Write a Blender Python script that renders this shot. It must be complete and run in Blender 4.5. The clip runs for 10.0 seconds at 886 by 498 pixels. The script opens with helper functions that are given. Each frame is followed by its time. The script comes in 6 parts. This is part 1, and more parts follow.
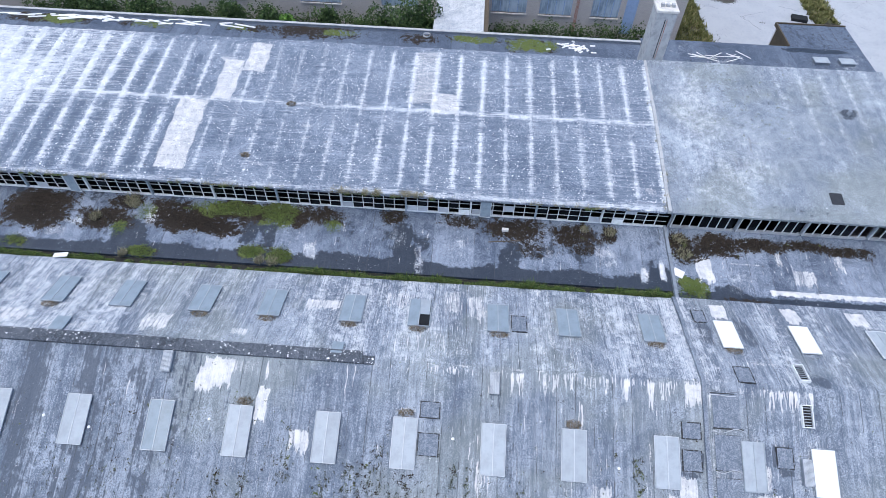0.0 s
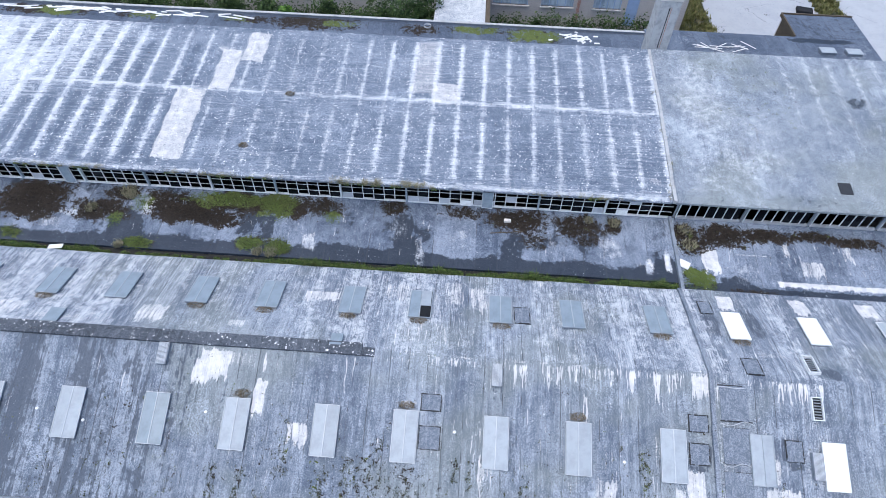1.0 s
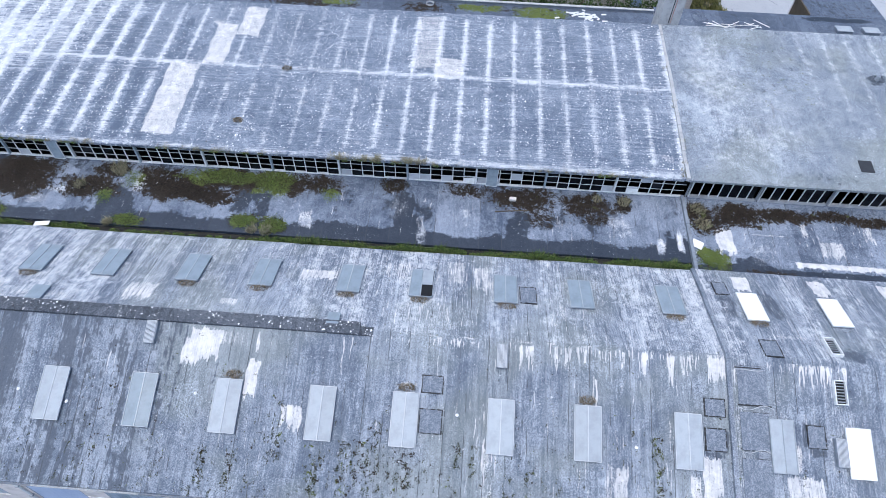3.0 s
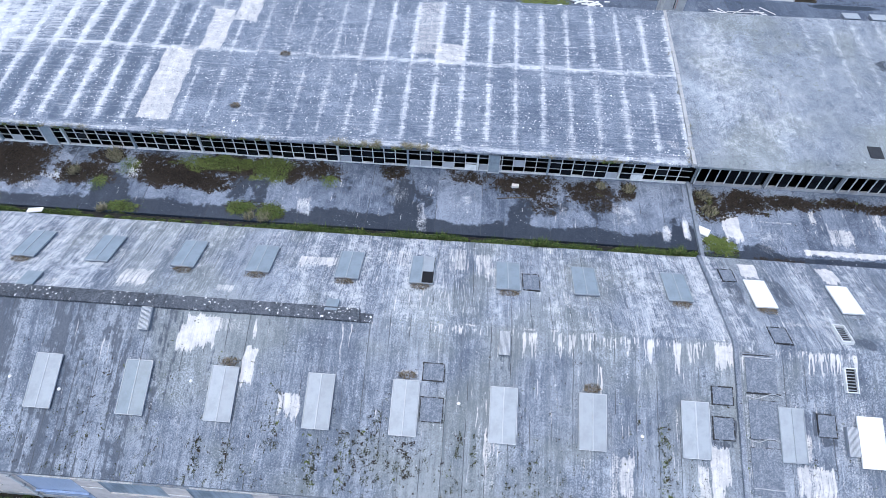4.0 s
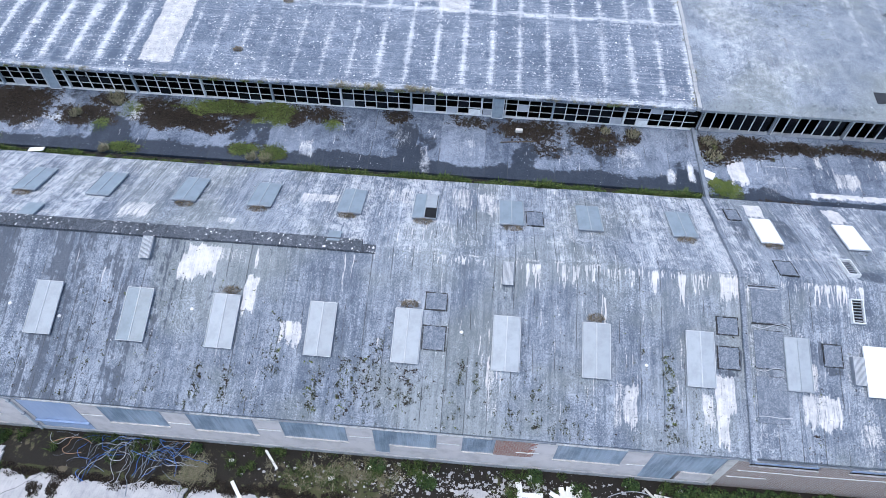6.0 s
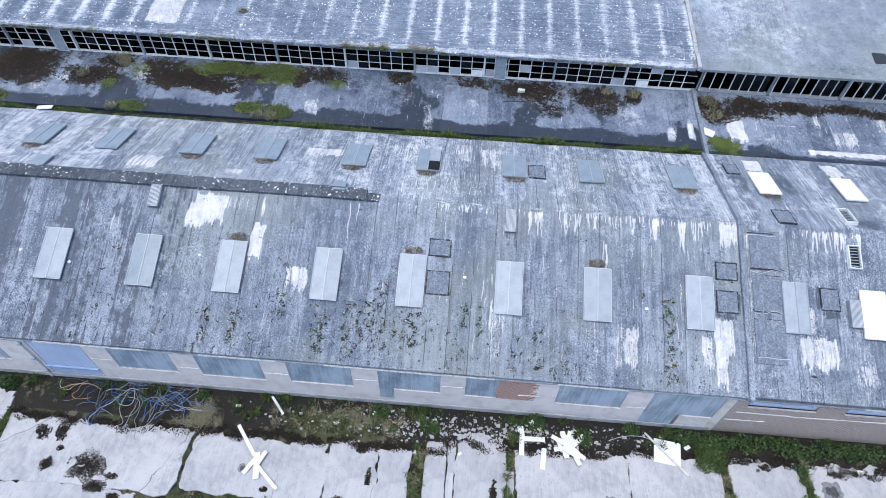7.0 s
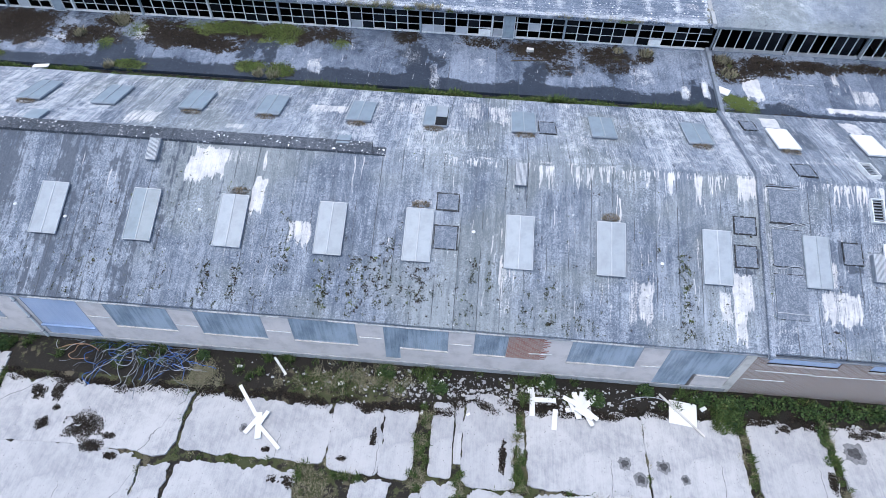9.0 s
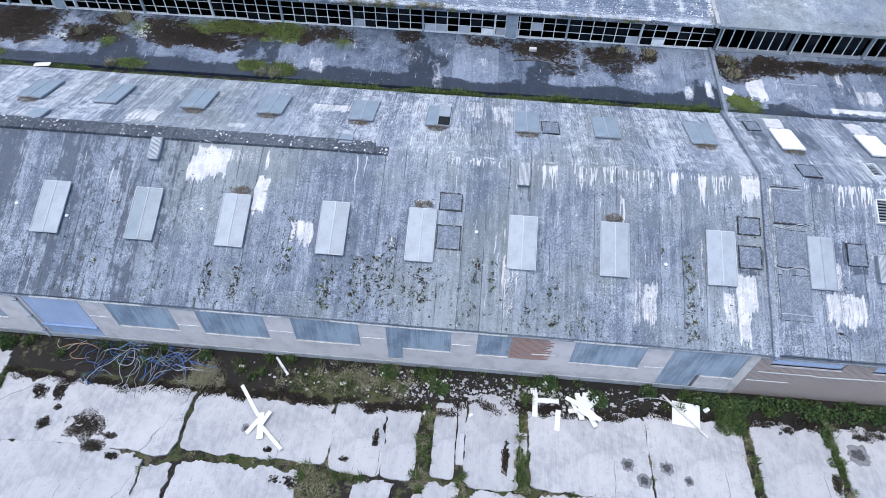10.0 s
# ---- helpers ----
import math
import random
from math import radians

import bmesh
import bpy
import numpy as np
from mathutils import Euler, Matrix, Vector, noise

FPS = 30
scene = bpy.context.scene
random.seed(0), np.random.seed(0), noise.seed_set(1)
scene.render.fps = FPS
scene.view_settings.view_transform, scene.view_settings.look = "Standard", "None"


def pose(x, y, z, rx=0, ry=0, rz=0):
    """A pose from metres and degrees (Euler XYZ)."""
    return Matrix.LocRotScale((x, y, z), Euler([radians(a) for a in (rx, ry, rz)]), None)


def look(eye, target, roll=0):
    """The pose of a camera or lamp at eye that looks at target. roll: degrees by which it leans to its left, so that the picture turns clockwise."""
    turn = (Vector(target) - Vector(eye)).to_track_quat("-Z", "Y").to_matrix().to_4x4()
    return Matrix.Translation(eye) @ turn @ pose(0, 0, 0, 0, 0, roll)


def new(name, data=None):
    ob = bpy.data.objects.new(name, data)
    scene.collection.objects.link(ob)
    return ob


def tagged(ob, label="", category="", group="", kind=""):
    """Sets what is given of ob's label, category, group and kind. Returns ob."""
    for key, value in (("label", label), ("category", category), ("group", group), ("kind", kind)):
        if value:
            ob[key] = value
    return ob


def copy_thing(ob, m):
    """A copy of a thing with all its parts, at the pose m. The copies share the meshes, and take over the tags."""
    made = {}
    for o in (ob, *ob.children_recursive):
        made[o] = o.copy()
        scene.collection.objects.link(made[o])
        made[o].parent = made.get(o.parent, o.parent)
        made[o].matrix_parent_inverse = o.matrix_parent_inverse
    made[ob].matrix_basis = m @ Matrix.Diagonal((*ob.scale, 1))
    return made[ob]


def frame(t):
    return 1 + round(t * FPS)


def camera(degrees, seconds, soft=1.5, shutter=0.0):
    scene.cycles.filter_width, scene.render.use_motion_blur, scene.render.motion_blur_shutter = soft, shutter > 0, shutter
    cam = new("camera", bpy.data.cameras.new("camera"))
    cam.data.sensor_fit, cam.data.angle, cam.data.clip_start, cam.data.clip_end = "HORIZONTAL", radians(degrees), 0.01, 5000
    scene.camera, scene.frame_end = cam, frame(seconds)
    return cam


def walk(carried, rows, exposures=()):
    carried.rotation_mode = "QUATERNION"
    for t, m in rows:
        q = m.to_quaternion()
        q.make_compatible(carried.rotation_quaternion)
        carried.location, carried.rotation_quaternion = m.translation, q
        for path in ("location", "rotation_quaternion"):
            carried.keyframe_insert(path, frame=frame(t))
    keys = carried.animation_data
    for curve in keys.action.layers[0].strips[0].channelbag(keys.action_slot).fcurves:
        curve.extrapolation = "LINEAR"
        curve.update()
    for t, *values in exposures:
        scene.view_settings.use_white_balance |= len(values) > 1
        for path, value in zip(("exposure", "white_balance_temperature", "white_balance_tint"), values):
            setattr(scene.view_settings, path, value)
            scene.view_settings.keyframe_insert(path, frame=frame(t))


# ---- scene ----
# camera: a drone that backs off and sinks above the roofs
cam = camera(73.7, 10.0, soft=0.5)
PATH = [
    (0, (3.853, -24.772, 36.385), (3.800, -23.492, 34.849), 1.9),
    (0.5, (3.860, -24.777, 35.976), (3.805, -23.496, 34.441), 1.9),
    (1, (3.867, -24.760, 35.498), (3.810, -23.481, 33.961), 1.7),
    (1.5, (3.876, -24.715, 35.011), (3.816, -23.438, 33.473), 1.7),
    (2, (3.862, -24.685, 34.515), (3.801, -23.408, 32.977), 1.7),
    (3.5, (3.860, -24.721, 32.968), (3.797, -23.448, 31.426), 1.7),
    (4, (3.835, -24.786, 32.491), (3.772, -23.515, 30.948), 1.7),
    (4.5, (3.865, -24.925, 31.970), (3.801, -23.655, 30.427), 1.8),
    (5, (3.861, -25.438, 31.407), (3.799, -24.168, 29.863), 1.9),
    (5.5, (3.908, -26.226, 30.784), (3.843, -24.956, 29.240), 1.9),
    (7, (3.983, -29.585, 28.882), (3.917, -28.320, 27.334), 2.0),
    (7.5, (3.965, -30.233, 28.348), (3.898, -28.971, 26.798), 1.8),
    (8, (3.950, -30.383, 27.824), (3.880, -29.125, 26.271), 1.8),
    (8.5, (3.903, -30.466, 27.283), (3.830, -29.210, 25.728), 1.7),
    (9, (3.822, -30.559, 26.840), (3.750, -29.304, 25.285), 1.8),
    (9.5, (3.741, -30.565, 26.798), (3.670, -29.314, 25.239), 1.8),
    (10, (3.685, -30.479, 26.792), (3.613, -29.226, 25.235), 1.9),
]
walk(cam, [(t, look(eye, target, roll)) for t, eye, target, roll in PATH], [(0, 0.95, 6250, 6), (10, 0.95, 6250, 6)])

# ---- sky and light: bright overcast ----
world = bpy.data.worlds.new("world")
scene.world = world
world.use_nodes = True
wn = world.node_tree
sky = wn.nodes.new("ShaderNodeTexSky")
sky.sky_type, sky.sun_disc = "NISHITA", False
sky.sun_elevation, sky.sun_rotation = radians(75), radians(240)
sky.air_density, sky.dust_density, sky.ozone_density = 1.0, 3.0, 1.5
bg = wn.nodes["Background"]
bg.inputs["Strength"].default_value = 0.15
wn.links.new(sky.outputs[0], bg.inputs["Color"])
sun = new("sun", bpy.data.lights.new("sun", "SUN"))
sun.data.energy, sun.data.angle, sun.data.color = 0.7, radians(45), (1.0, 0.96, 0.9)
sun.matrix_world = look((-9, -5, 40), (0, 0, 0))


# ---- materials ----
class Nodes:
    """A short way to write a node material."""

    def __init__(self, name, rough=0.85, metal=0.0, spec=0.3):
        self.mat = bpy.data.materials.new(name)
        self.mat.use_nodes = True
        self.tree = self.mat.node_tree
        self.bsdf = self.tree.nodes["Principled BSDF"]
        self.bsdf.inputs["Roughness"].default_value = rough
        self.bsdf.inputs["Metallic"].default_value = metal
        self.bsdf.inputs["Specular IOR Level"].default_value = spec
        self.pos = self.node("ShaderNodeTexCoord").outputs["Object"]

    def node(self, kind):
        return self.tree.nodes.new(kind)

    def put(self, value, socket):
        if isinstance(value, bpy.types.NodeSocket):
            self.tree.links.new(value, socket)
        elif isinstance(value, tuple) and len(value) == 3 and socket.type == "RGBA":
            socket.default_value = (*value, 1)
        else:
            socket.default_value = value

    def scaled(self, x, y, z, turn=0.0):
        m = self.node("ShaderNodeMapping")
        self.put(self.pos, m.inputs["Vector"])
        m.inputs["Scale"].default_value = (x, y, z)
        m.inputs["Rotation"].default_value = (0, 0, turn)
        return m.outputs[0]

    def noise(self, scale, detail=3.0, vec=None, rough=0.55, twist=0.0):
        n = self.node("ShaderNodeTexNoise")
        self.put(vec or self.pos, n.inputs["Vector"])
        n.inputs["Scale"].default_value, n.inputs["Detail"].default_value = scale, detail
        n.inputs["Roughness"].default_value, n.inputs["Distortion"].default_value = rough, twist
        return n.outputs[0]

    def cells(self, scale, vec=None, out="Distance"):
        n = self.node("ShaderNodeTexVoronoi")
        self.put(vec or self.pos, n.inputs["Vector"])
        n.inputs["Scale"].default_value = scale
        return n.outputs[out]

    def calc(self, op, a, b=0.0, c=0.0):
        n = self.node("ShaderNodeMath")
        n.operation = op
        for v, s in zip((a, b, c), n.inputs):
            self.put(v, s)
        return n.outputs[0]

    def ramp(self, v, lo, hi, a=0.0, b=1.0):
        n = self.node("ShaderNodeMapRange")
        n.interpolation_type = "SMOOTHSTEP"
        for value, s in zip((v, lo, hi, a, b), n.inputs):
            self.put(value, s)
        return n.outputs[0]

    def mix(self, f, a, b):
        n = self.node("ShaderNodeMix")
        n.data_type = "RGBA"
        self.put(f, n.inputs[0])
        self.put(a, n.inputs[6])
        self.put(b, n.inputs[7])
        return n.outputs[2]

    def attr(self, name):
        n = self.node("ShaderNodeAttribute")
        n.attribute_name = name
        return n.outputs["Fac"]

    def chance(self):
        return self.node("ShaderNodeObjectInfo").outputs["Random"]

    def island(self):
        return self.node("ShaderNodeNewGeometry").outputs["Random Per Island"]

    def done(self, colour, bump=None, depth=0.02, strength=0.6, rough=None):
        self.put(colour, self.bsdf.inputs["Base Color"])
        if bump is not None:
            b = self.node("ShaderNodeBump")
            b.inputs["Distance"].default_value, b.inputs["Strength"].default_value = depth, strength
            self.put(bump, b.inputs["Height"])
            self.put(b.outputs[0], self.bsdf.inputs["Normal"])
        if rough is not None:
            self.put(rough, self.bsdf.inputs["Roughness"])
        return self.mat


def plain(name, colour, rough=0.7, metal=0.0, grime=0.25, size=3.0, varied=0.0):
    """A painted, plastic or metal surface with grime at two scales and, if varied, a tone of its own for each object."""
    n = Nodes(name, rough, metal)
    dirt = n.ramp(n.noise(size, 6, rough=0.7), 0.42, 0.68)
    fine = n.noise(size * 12, 2)
    dark = tuple(c * 0.45 for c in colour)
    col = n.mix(n.calc("MULTIPLY", dirt, grime * 2), colour, dark)
    col = n.mix(n.calc("MULTIPLY", fine, grime), col, tuple(c * 0.6 for c in colour))
    if varied:
        col = n.mix(n.calc("MULTIPLY", n.chance(), varied), col, tuple(c * 0.4 for c in colour))
    return n.done(col, fine, 0.004, 0.3)


def felt(name, base, pale, streak=1.0, speck=0.5, seam=0.0, bloom=0.6, tint=None, crisp=0.22, cross=0.0, wet=((0.007, 0.011, 0.020), (0.026, 0.036, 0.056))):
    """Roofing felt: streaks down the fall, mottled bloom, laps, droppings, and white, moss and dark stains laid on by fields."""
    n = Nodes(name, 0.8, 0, 0.2)

    def swing(v, k):
        return n.calc("MULTIPLY", n.calc("SUBTRACT", v, 0.5), k)

    big, mid, fine = n.noise(0.22, 4), n.noise(1.6, 6, rough=0.7), n.noise(14, 5, rough=0.75)
    grit = n.noise(45, 2, rough=0.8)
    run = n.noise(1.0, 5, n.scaled(4.0, 0.32, 0.32), 0.65)
    hair = n.noise(1.0, 4, n.scaled(21.0, 0.75, 0.75), 0.7)
    f = n.calc("ADD", swing(run, 1.4 * streak), swing(mid, 1.0))
    f = n.calc("ADD", f, swing(big, 0.9))
    f = n.calc("ADD", f, swing(fine, 2.3))
    f = n.calc("ADD", f, swing(grit, 2.5))
    f = n.calc("ADD", f, swing(hair, 0.8 * streak))
    weave = n.noise(1.0, 5, n.scaled(0.45, 9.0, 0.5), 0.7)
    if cross:
        f = n.calc("ADD", f, swing(weave, 1.3 * cross))
    sep = n.node("ShaderNodeSeparateXYZ")
    n.put(n.pos, sep.inputs[0])
    if seam:
        lap = n.calc("DIVIDE", n.calc("ADD", sep.outputs[0], swing(n.noise(0.5, 2), 0.12)), seam)
        own = n.node("ShaderNodeTexWhiteNoise")
        own.noise_dimensions = "1D"
        n.put(n.calc("FLOOR", n.calc("ADD", lap, 0.5)), own.inputs["W"])
        f = n.calc("ADD", f, swing(own.outputs["Value"], 0.30))
    col = n.mix(n.ramp(f, -0.40, 0.46), base, pale)
    if tint:
        col = n.mix(n.calc("MULTIPLY", n.ramp(n.noise(0.16, 3), 0.46, 0.62), 0.4), col, n.mix(fine, tuple(c * 0.6 for c in tint), tint))
    # pale lichen grains in drifts
    where = n.calc("ADD", swing(n.noise(0.28, 4), 4.5 - 1.6 * streak), swing(run, 2.4 * streak))
    drift = n.ramp(n.calc("ADD", n.calc("ADD", where, swing(mid, 1.2)), swing(fine, 4.5)), 0.25, 0.9)
    col = n.mix(n.calc("MULTIPLY", drift, bloom), col, tuple(min(0.62, c * 1.5) for c in pale))
    # dark damp stains
    ragged = n.calc("ADD", swing(n.noise(2.4, 7, rough=0.72), 4.0), swing(fine, 1.6))
    soaked = n.calc("ADD", n.calc("MULTIPLY", ragged, 0.4 - 0.2 * streak), swing(run, 1.8 * streak))
    damp = n.ramp(n.calc("ADD", n.attr("dark"), soaked), 0.46, 0.62)
    col = n.mix(n.calc("MULTIPLY", damp, 0.9), col, n.mix(fine, *wet))
    # thin dark runs down the fall
    if streak > 0.8:
        trace = n.noise(1.0, 3, n.scaled(3.2, 0.14, 0.14), 0.7)
        col = n.mix(n.calc("MULTIPLY", n.ramp(n.calc("ADD", trace, swing(fine, 0.5)), 0.55, 0.70), 0.32), col, (0.045, 0.055, 0.075))
    # old laps between the strips
    if seam:
        u = n.calc("FRACT", lap)
        gap = n.ramp(n.calc("ABSOLUTE", n.calc("SUBTRACT", u, 0.5)), 0.014 / seam, 0.026 / seam, 1.0, 0.0)
        gap = n.calc("MULTIPLY", gap, n.ramp(n.noise(0.35, 3), 0.49, 0.56))
        col = n.mix(n.calc("MULTIPLY", gap, 0.75), col, (0.05, 0.055, 0.065))
    # chalky white
    combed = n.calc("ADD", swing(hair, 2.0 * streak + 0.4), n.calc("ADD", n.calc("MULTIPLY", ragged, 0.5), swing(grit, 1.6)))
    if cross:
        combed = n.calc("ADD", combed, swing(weave, 3.0 * cross))
    amount = n.attr("white")
    white = n.ramp(n.calc("ADD", amount, n.calc("MULTIPLY", combed, 0.6)), 0.56 - crisp, 0.56 + crisp)
    thick = n.calc("MINIMUM", 0.93, n.calc("MULTIPLY_ADD", amount, 0.6, 0.38))
    col = n.mix(n.calc("MULTIPLY", white, thick), col, n.mix(n.ramp(mid, 0.4, 0.6), (0.44, 0.47, 0.53), (0.60, 0.62, 0.66)))
    # brushed and dripping lime, with sharp ragged edges
    edge = n.calc("ADD", swing(hair, 1.1 * streak + 0.2), n.calc("ADD", swing(fine, 1.1), swing(grit, 0.6)))
    if cross:
        edge = n.calc("ADD", edge, swing(weave, 0.5 * cross))
    lime = n.ramp(n.calc("ADD", n.attr("chalk"), edge), 0.40, 0.62)
    col = n.mix(n.calc("MULTIPLY", lime, n.ramp(n.attr("chalk"), 0.4, 0.9, 0.62, 0.9)), col, n.mix(n.ramp(n.calc("ADD", mid, swing(hair, 0.5 * streak)), 0.36, 0.64), (0.46, 0.465, 0.49), (0.66, 0.645, 0.645)))
    # moss and litter
    patchy = n.calc("ADD", n.attr("moss"), n.calc("ADD", swing(n.noise(3.0, 8, rough=0.75), 3.2), swing(n.noise(11, 4, rough=0.7), 1.6)))
    grown = n.ramp(patchy, 0.52, 0.62)
    hue = n.ramp(n.calc("ADD", n.attr("green"), swing(n.noise(1.6, 5), 2.4)), 0.35, 0.7)
    tone = n.ramp(n.noise(26, 4, rough=0.7), 0.32, 0.68)
    moss = n.mix(hue, n.mix(tone, (0.006, 0.005, 0.0045), (0.045, 0.034, 0.027)), n.mix(tone, (0.035, 0.048, 0.012), (0.14, 0.175, 0.05)))
    col = n.mix(grown, col, moss)
    # droppings
    warp = n.node("ShaderNodeVectorMath")
    warp.operation = "MULTIPLY_ADD"
    blur = n.node("ShaderNodeTexNoise")
    blur.inputs["Scale"].default_value, blur.inputs["Detail"].default_value = 9.0, 3.0
    n.put(n.pos, blur.inputs["Vector"])
    n.put(blur.outputs["Color"], warp.inputs[0])
    warp.inputs[1].default_value = (0.22, 0.22, 0.22)
    n.put(n.pos, warp.inputs[2])
    bent = warp.outputs[0]

    def drops(scale):
        size = n.calc("MULTIPLY_ADD", n.cells(scale, bent, "Color"), 1.5, 0.25)
        return n.calc("DIVIDE", n.cells(scale, bent), size)

    dot = n.calc("MULTIPLY", n.ramp(drops(1.9), 0.03 + 0.014 * speck, 0.05 + 0.024 * speck, 1.0, 0.0), n.calc("MULTIPLY", n.ramp(n.noise(0.5, 2), 0.42, 0.56), min(1.0, speck)))
    tiny = n.calc("MULTIPLY", n.ramp(drops(5.5), 0.05 + 0.045 * speck, 0.10 + 0.08 * speck, 1.0, 0.0), n.calc("MULTIPLY", n.ramp(n.noise(0.5, 4), *((0.36, 0.52) if speck > 1 else (0.46, 0.58))), min(1.0, speck)))
    col = n.mix(n.calc("MAXIMUM", dot, tiny), col, (0.74, 0.76, 0.80))
    relief = n.calc("ADD", n.calc("MULTIPLY", fine, 0.6), n.calc("MULTIPLY", grown, 1.6))
    return n.done(col, relief, 0.03, 0.6, n.ramp(damp, 0, 1, 0.85, 0.55))


FELT_FRONT = felt("weathered_felt", (0.085, 0.107, 0.150), (0.300, 0.335, 0.395), 0.85, 0.5, 1.02, 0.40, (0.27, 0.295, 0.275), 0.10, 0.0, ((0.030, 0.040, 0.060), (0.095, 0.115, 0.155)))
FELT_HALL = felt("bloomed_felt", (0.066, 0.092, 0.142), (0.245, 0.280, 0.345), 0.15, 1.5, 0.0, 0.3, None, 0.26, 0.8, ((0.050, 0.072, 0.115), (0.095, 0.125, 0.18)))
FELT_LOW = felt("damp_felt", (0.052, 0.070, 0.108), (0.255, 0.292, 0.365), 0.35, 0.5, 1.4, 0.2, None, 0.14)
FELT_SMOOTH = felt("granular_felt", (0.105, 0.13, 0.176), (0.30, 0.335, 0.385), 0.25, 0.6, 0.0, 0.5, (0.235, 0.258, 0.225))
FELT_SLATE = felt("slate_blue_felt", (0.055, 0.072, 0.108), (0.135, 0.163, 0.22), 0.3, 0.3, 1.3, 0.1, None, 0.14)
SHEET = plain("painted_steel", (0.50, 0.53, 0.58), 0.5, 0.0, 0.12, 2.0, 0.25)
SHEET_DULL = plain("dull_blue_trim", (0.30, 0.35, 0.42), 0.6, 0, 0.2, 3.0)
SHEET_BLUE = plain("blue_steel", (0.30, 0.40, 0.60), 0.5, 0, 0.15, 2.0)
WHITE_FRAME = plain("white_paint", (0.72, 0.74, 0.76), 0.6, 0, 0.2, 4.0)
FRAME_GREY = plain("grey_frame", (0.28, 0.31, 0.36), 0.55, 0, 0.25, 4.0)
RENDER = plain("pale_render", (0.66, 0.62, 0.625), 0.9, 0, 0.18, 1.2)
CONCRETE = plain("concrete_trim", (0.42, 0.43, 0.45), 0.9, 0, 0.3, 1.6)
# near-black that paints in the shade of rooms and holes; also black plastic
DARK = plain("shade_and_plastic_black", (0.012, 0.013, 0.016), 0.9)
PALE_STONE = plain("pale_coating", (0.62, 0.60, 0.58), 0.9, 0, 0.25, 2.0)
FOAM = plain("white_foam", (0.70, 0.70, 0.71), 0.7, 0, 0.05, 2.0)
LEAD = plain("lead_flashing", (0.22, 0.25, 0.30), 0.6, 0, 0.3, 3.0)


# ---- building helpers ----
def box(bm, x0, x1, y0, y1, z0, z1):
    v = [bm.verts.new(p) for p in ((x0, y0, z0), (x1, y0, z0), (x1, y1, z0), (x0, y1, z0), (x0, y0, z1), (x1, y0, z1), (x1, y1, z1), (x0, y1, z1))]
    for f in ((3, 2, 1, 0), (4, 5, 6, 7), (0, 1, 5, 4), (1, 2, 6, 5), (2, 3, 7, 6), (3, 0, 4, 7)):
        bm.faces.new([v[i] for i in f])
    return v


def soft_box(bm, x0, x1, y0, y1, z0, z1, r=0.02):
    """A box with small chamfered edges."""
    v = box(bm, x0, x1, y0, y1, z0, z1)
    edges = list({e for p in v for e in p.link_edges})
    bmesh.ops.bevel(bm, geom=edges, offset=r, segments=1, affect="EDGES")


def part(name, bm, material, parent=None, label="", place=None):
    me = bpy.data.meshes.new(name)
    bm.normal_update()
    bm.to_mesh(me)
    bm.free()
    me.materials.append(material)
    ob = new(name, me)
    if parent is not None:
        ob.parent = parent
    if place is not None:
        ob.matrix_basis = place
    if label:
        ob["label"] = label
    return ob


def one(name, dims, material, parent=None, label="", r=0.0, place=None):
    bm = bmesh.new()
    soft_box(bm, *dims, r) if r else box(bm, *dims)
    return part(name, bm, material, parent, label, place)


def sheet(name, x0, x1, y0, y1, step, height, material, fields, thick=0.2, parent=None):
    """A roof or ground slab: a fine upper face with stain fields, skirts and an underside."""
    sx, sy = step if isinstance(step, tuple) else (step, step)
    nx, ny = max(2, int((x1 - x0) / sx)), max(2, int((y1 - y0) / sy))
    gx, gy = np.meshgrid(np.linspace(x0, x1, nx + 1), np.linspace(y0, y1, ny + 1))
    gz = height(gx, gy)
    top = np.stack([gx.ravel(), gy.ravel(), gz.ravel()], 1)
    i = np.arange((nx + 1) * (ny + 1)).reshape(ny + 1, nx + 1)
    faces = np.stack([i[:-1, :-1], i[:-1, 1:], i[1:, 1:], i[1:, :-1]], -1).reshape(-1, 4).tolist()
    rim = np.concatenate([i[0, :], i[1:, -1], i[-1, -2::-1], i[-2:0:-1, 0]])
    low = top[rim] - (0, 0, thick)
    base = len(top)
    m = len(rim)
    for k in range(m):
        a, b = rim[k], rim[(k + 1) % m]
        faces.append([int(b), int(a), base + k, base + (k + 1) % m])
    faces.append([base + k for k in range(m - 1, -1, -1)])
    verts = np.concatenate([top, low])
    me = bpy.data.meshes.new(name)
    me.from_pydata(verts.tolist(), [], faces)
    for key, fun in fields.items():
        a = me.attributes.new(key, "FLOAT", "POINT")
        a.data.foreach_set("value", np.clip(fun(verts[:, 0], verts[:, 1]), 0, 1.5).astype(np.float32))
    me.materials.append(material)
    ob = new(name, me)
    ob.parent = parent
    return ob


def blot(x, y, cx, cy, rx, ry):
    """About one in the middle of a patch with an uneven outline, falling past its rim."""
    wx = 0.16 * np.sin(2.3 * y + 1.1 * cx) + 0.1 * np.sin(5.1 * y + 2.7 * cy + 1.9 * x)
    wy = 0.16 * np.sin(2.1 * x + 1.7 * cy) + 0.1 * np.sin(4.7 * x + 2.3 * cx + 2.2 * y)
    s = min(rx, ry, 1.0)
    d = (np.abs((x - cx + wx * s) / rx) ** 3 + np.abs((y - cy + wy * s) / ry) ** 3) ** (1 / 3)
    return np.clip(1.2 - 0.62 * d * d, 0, 1)


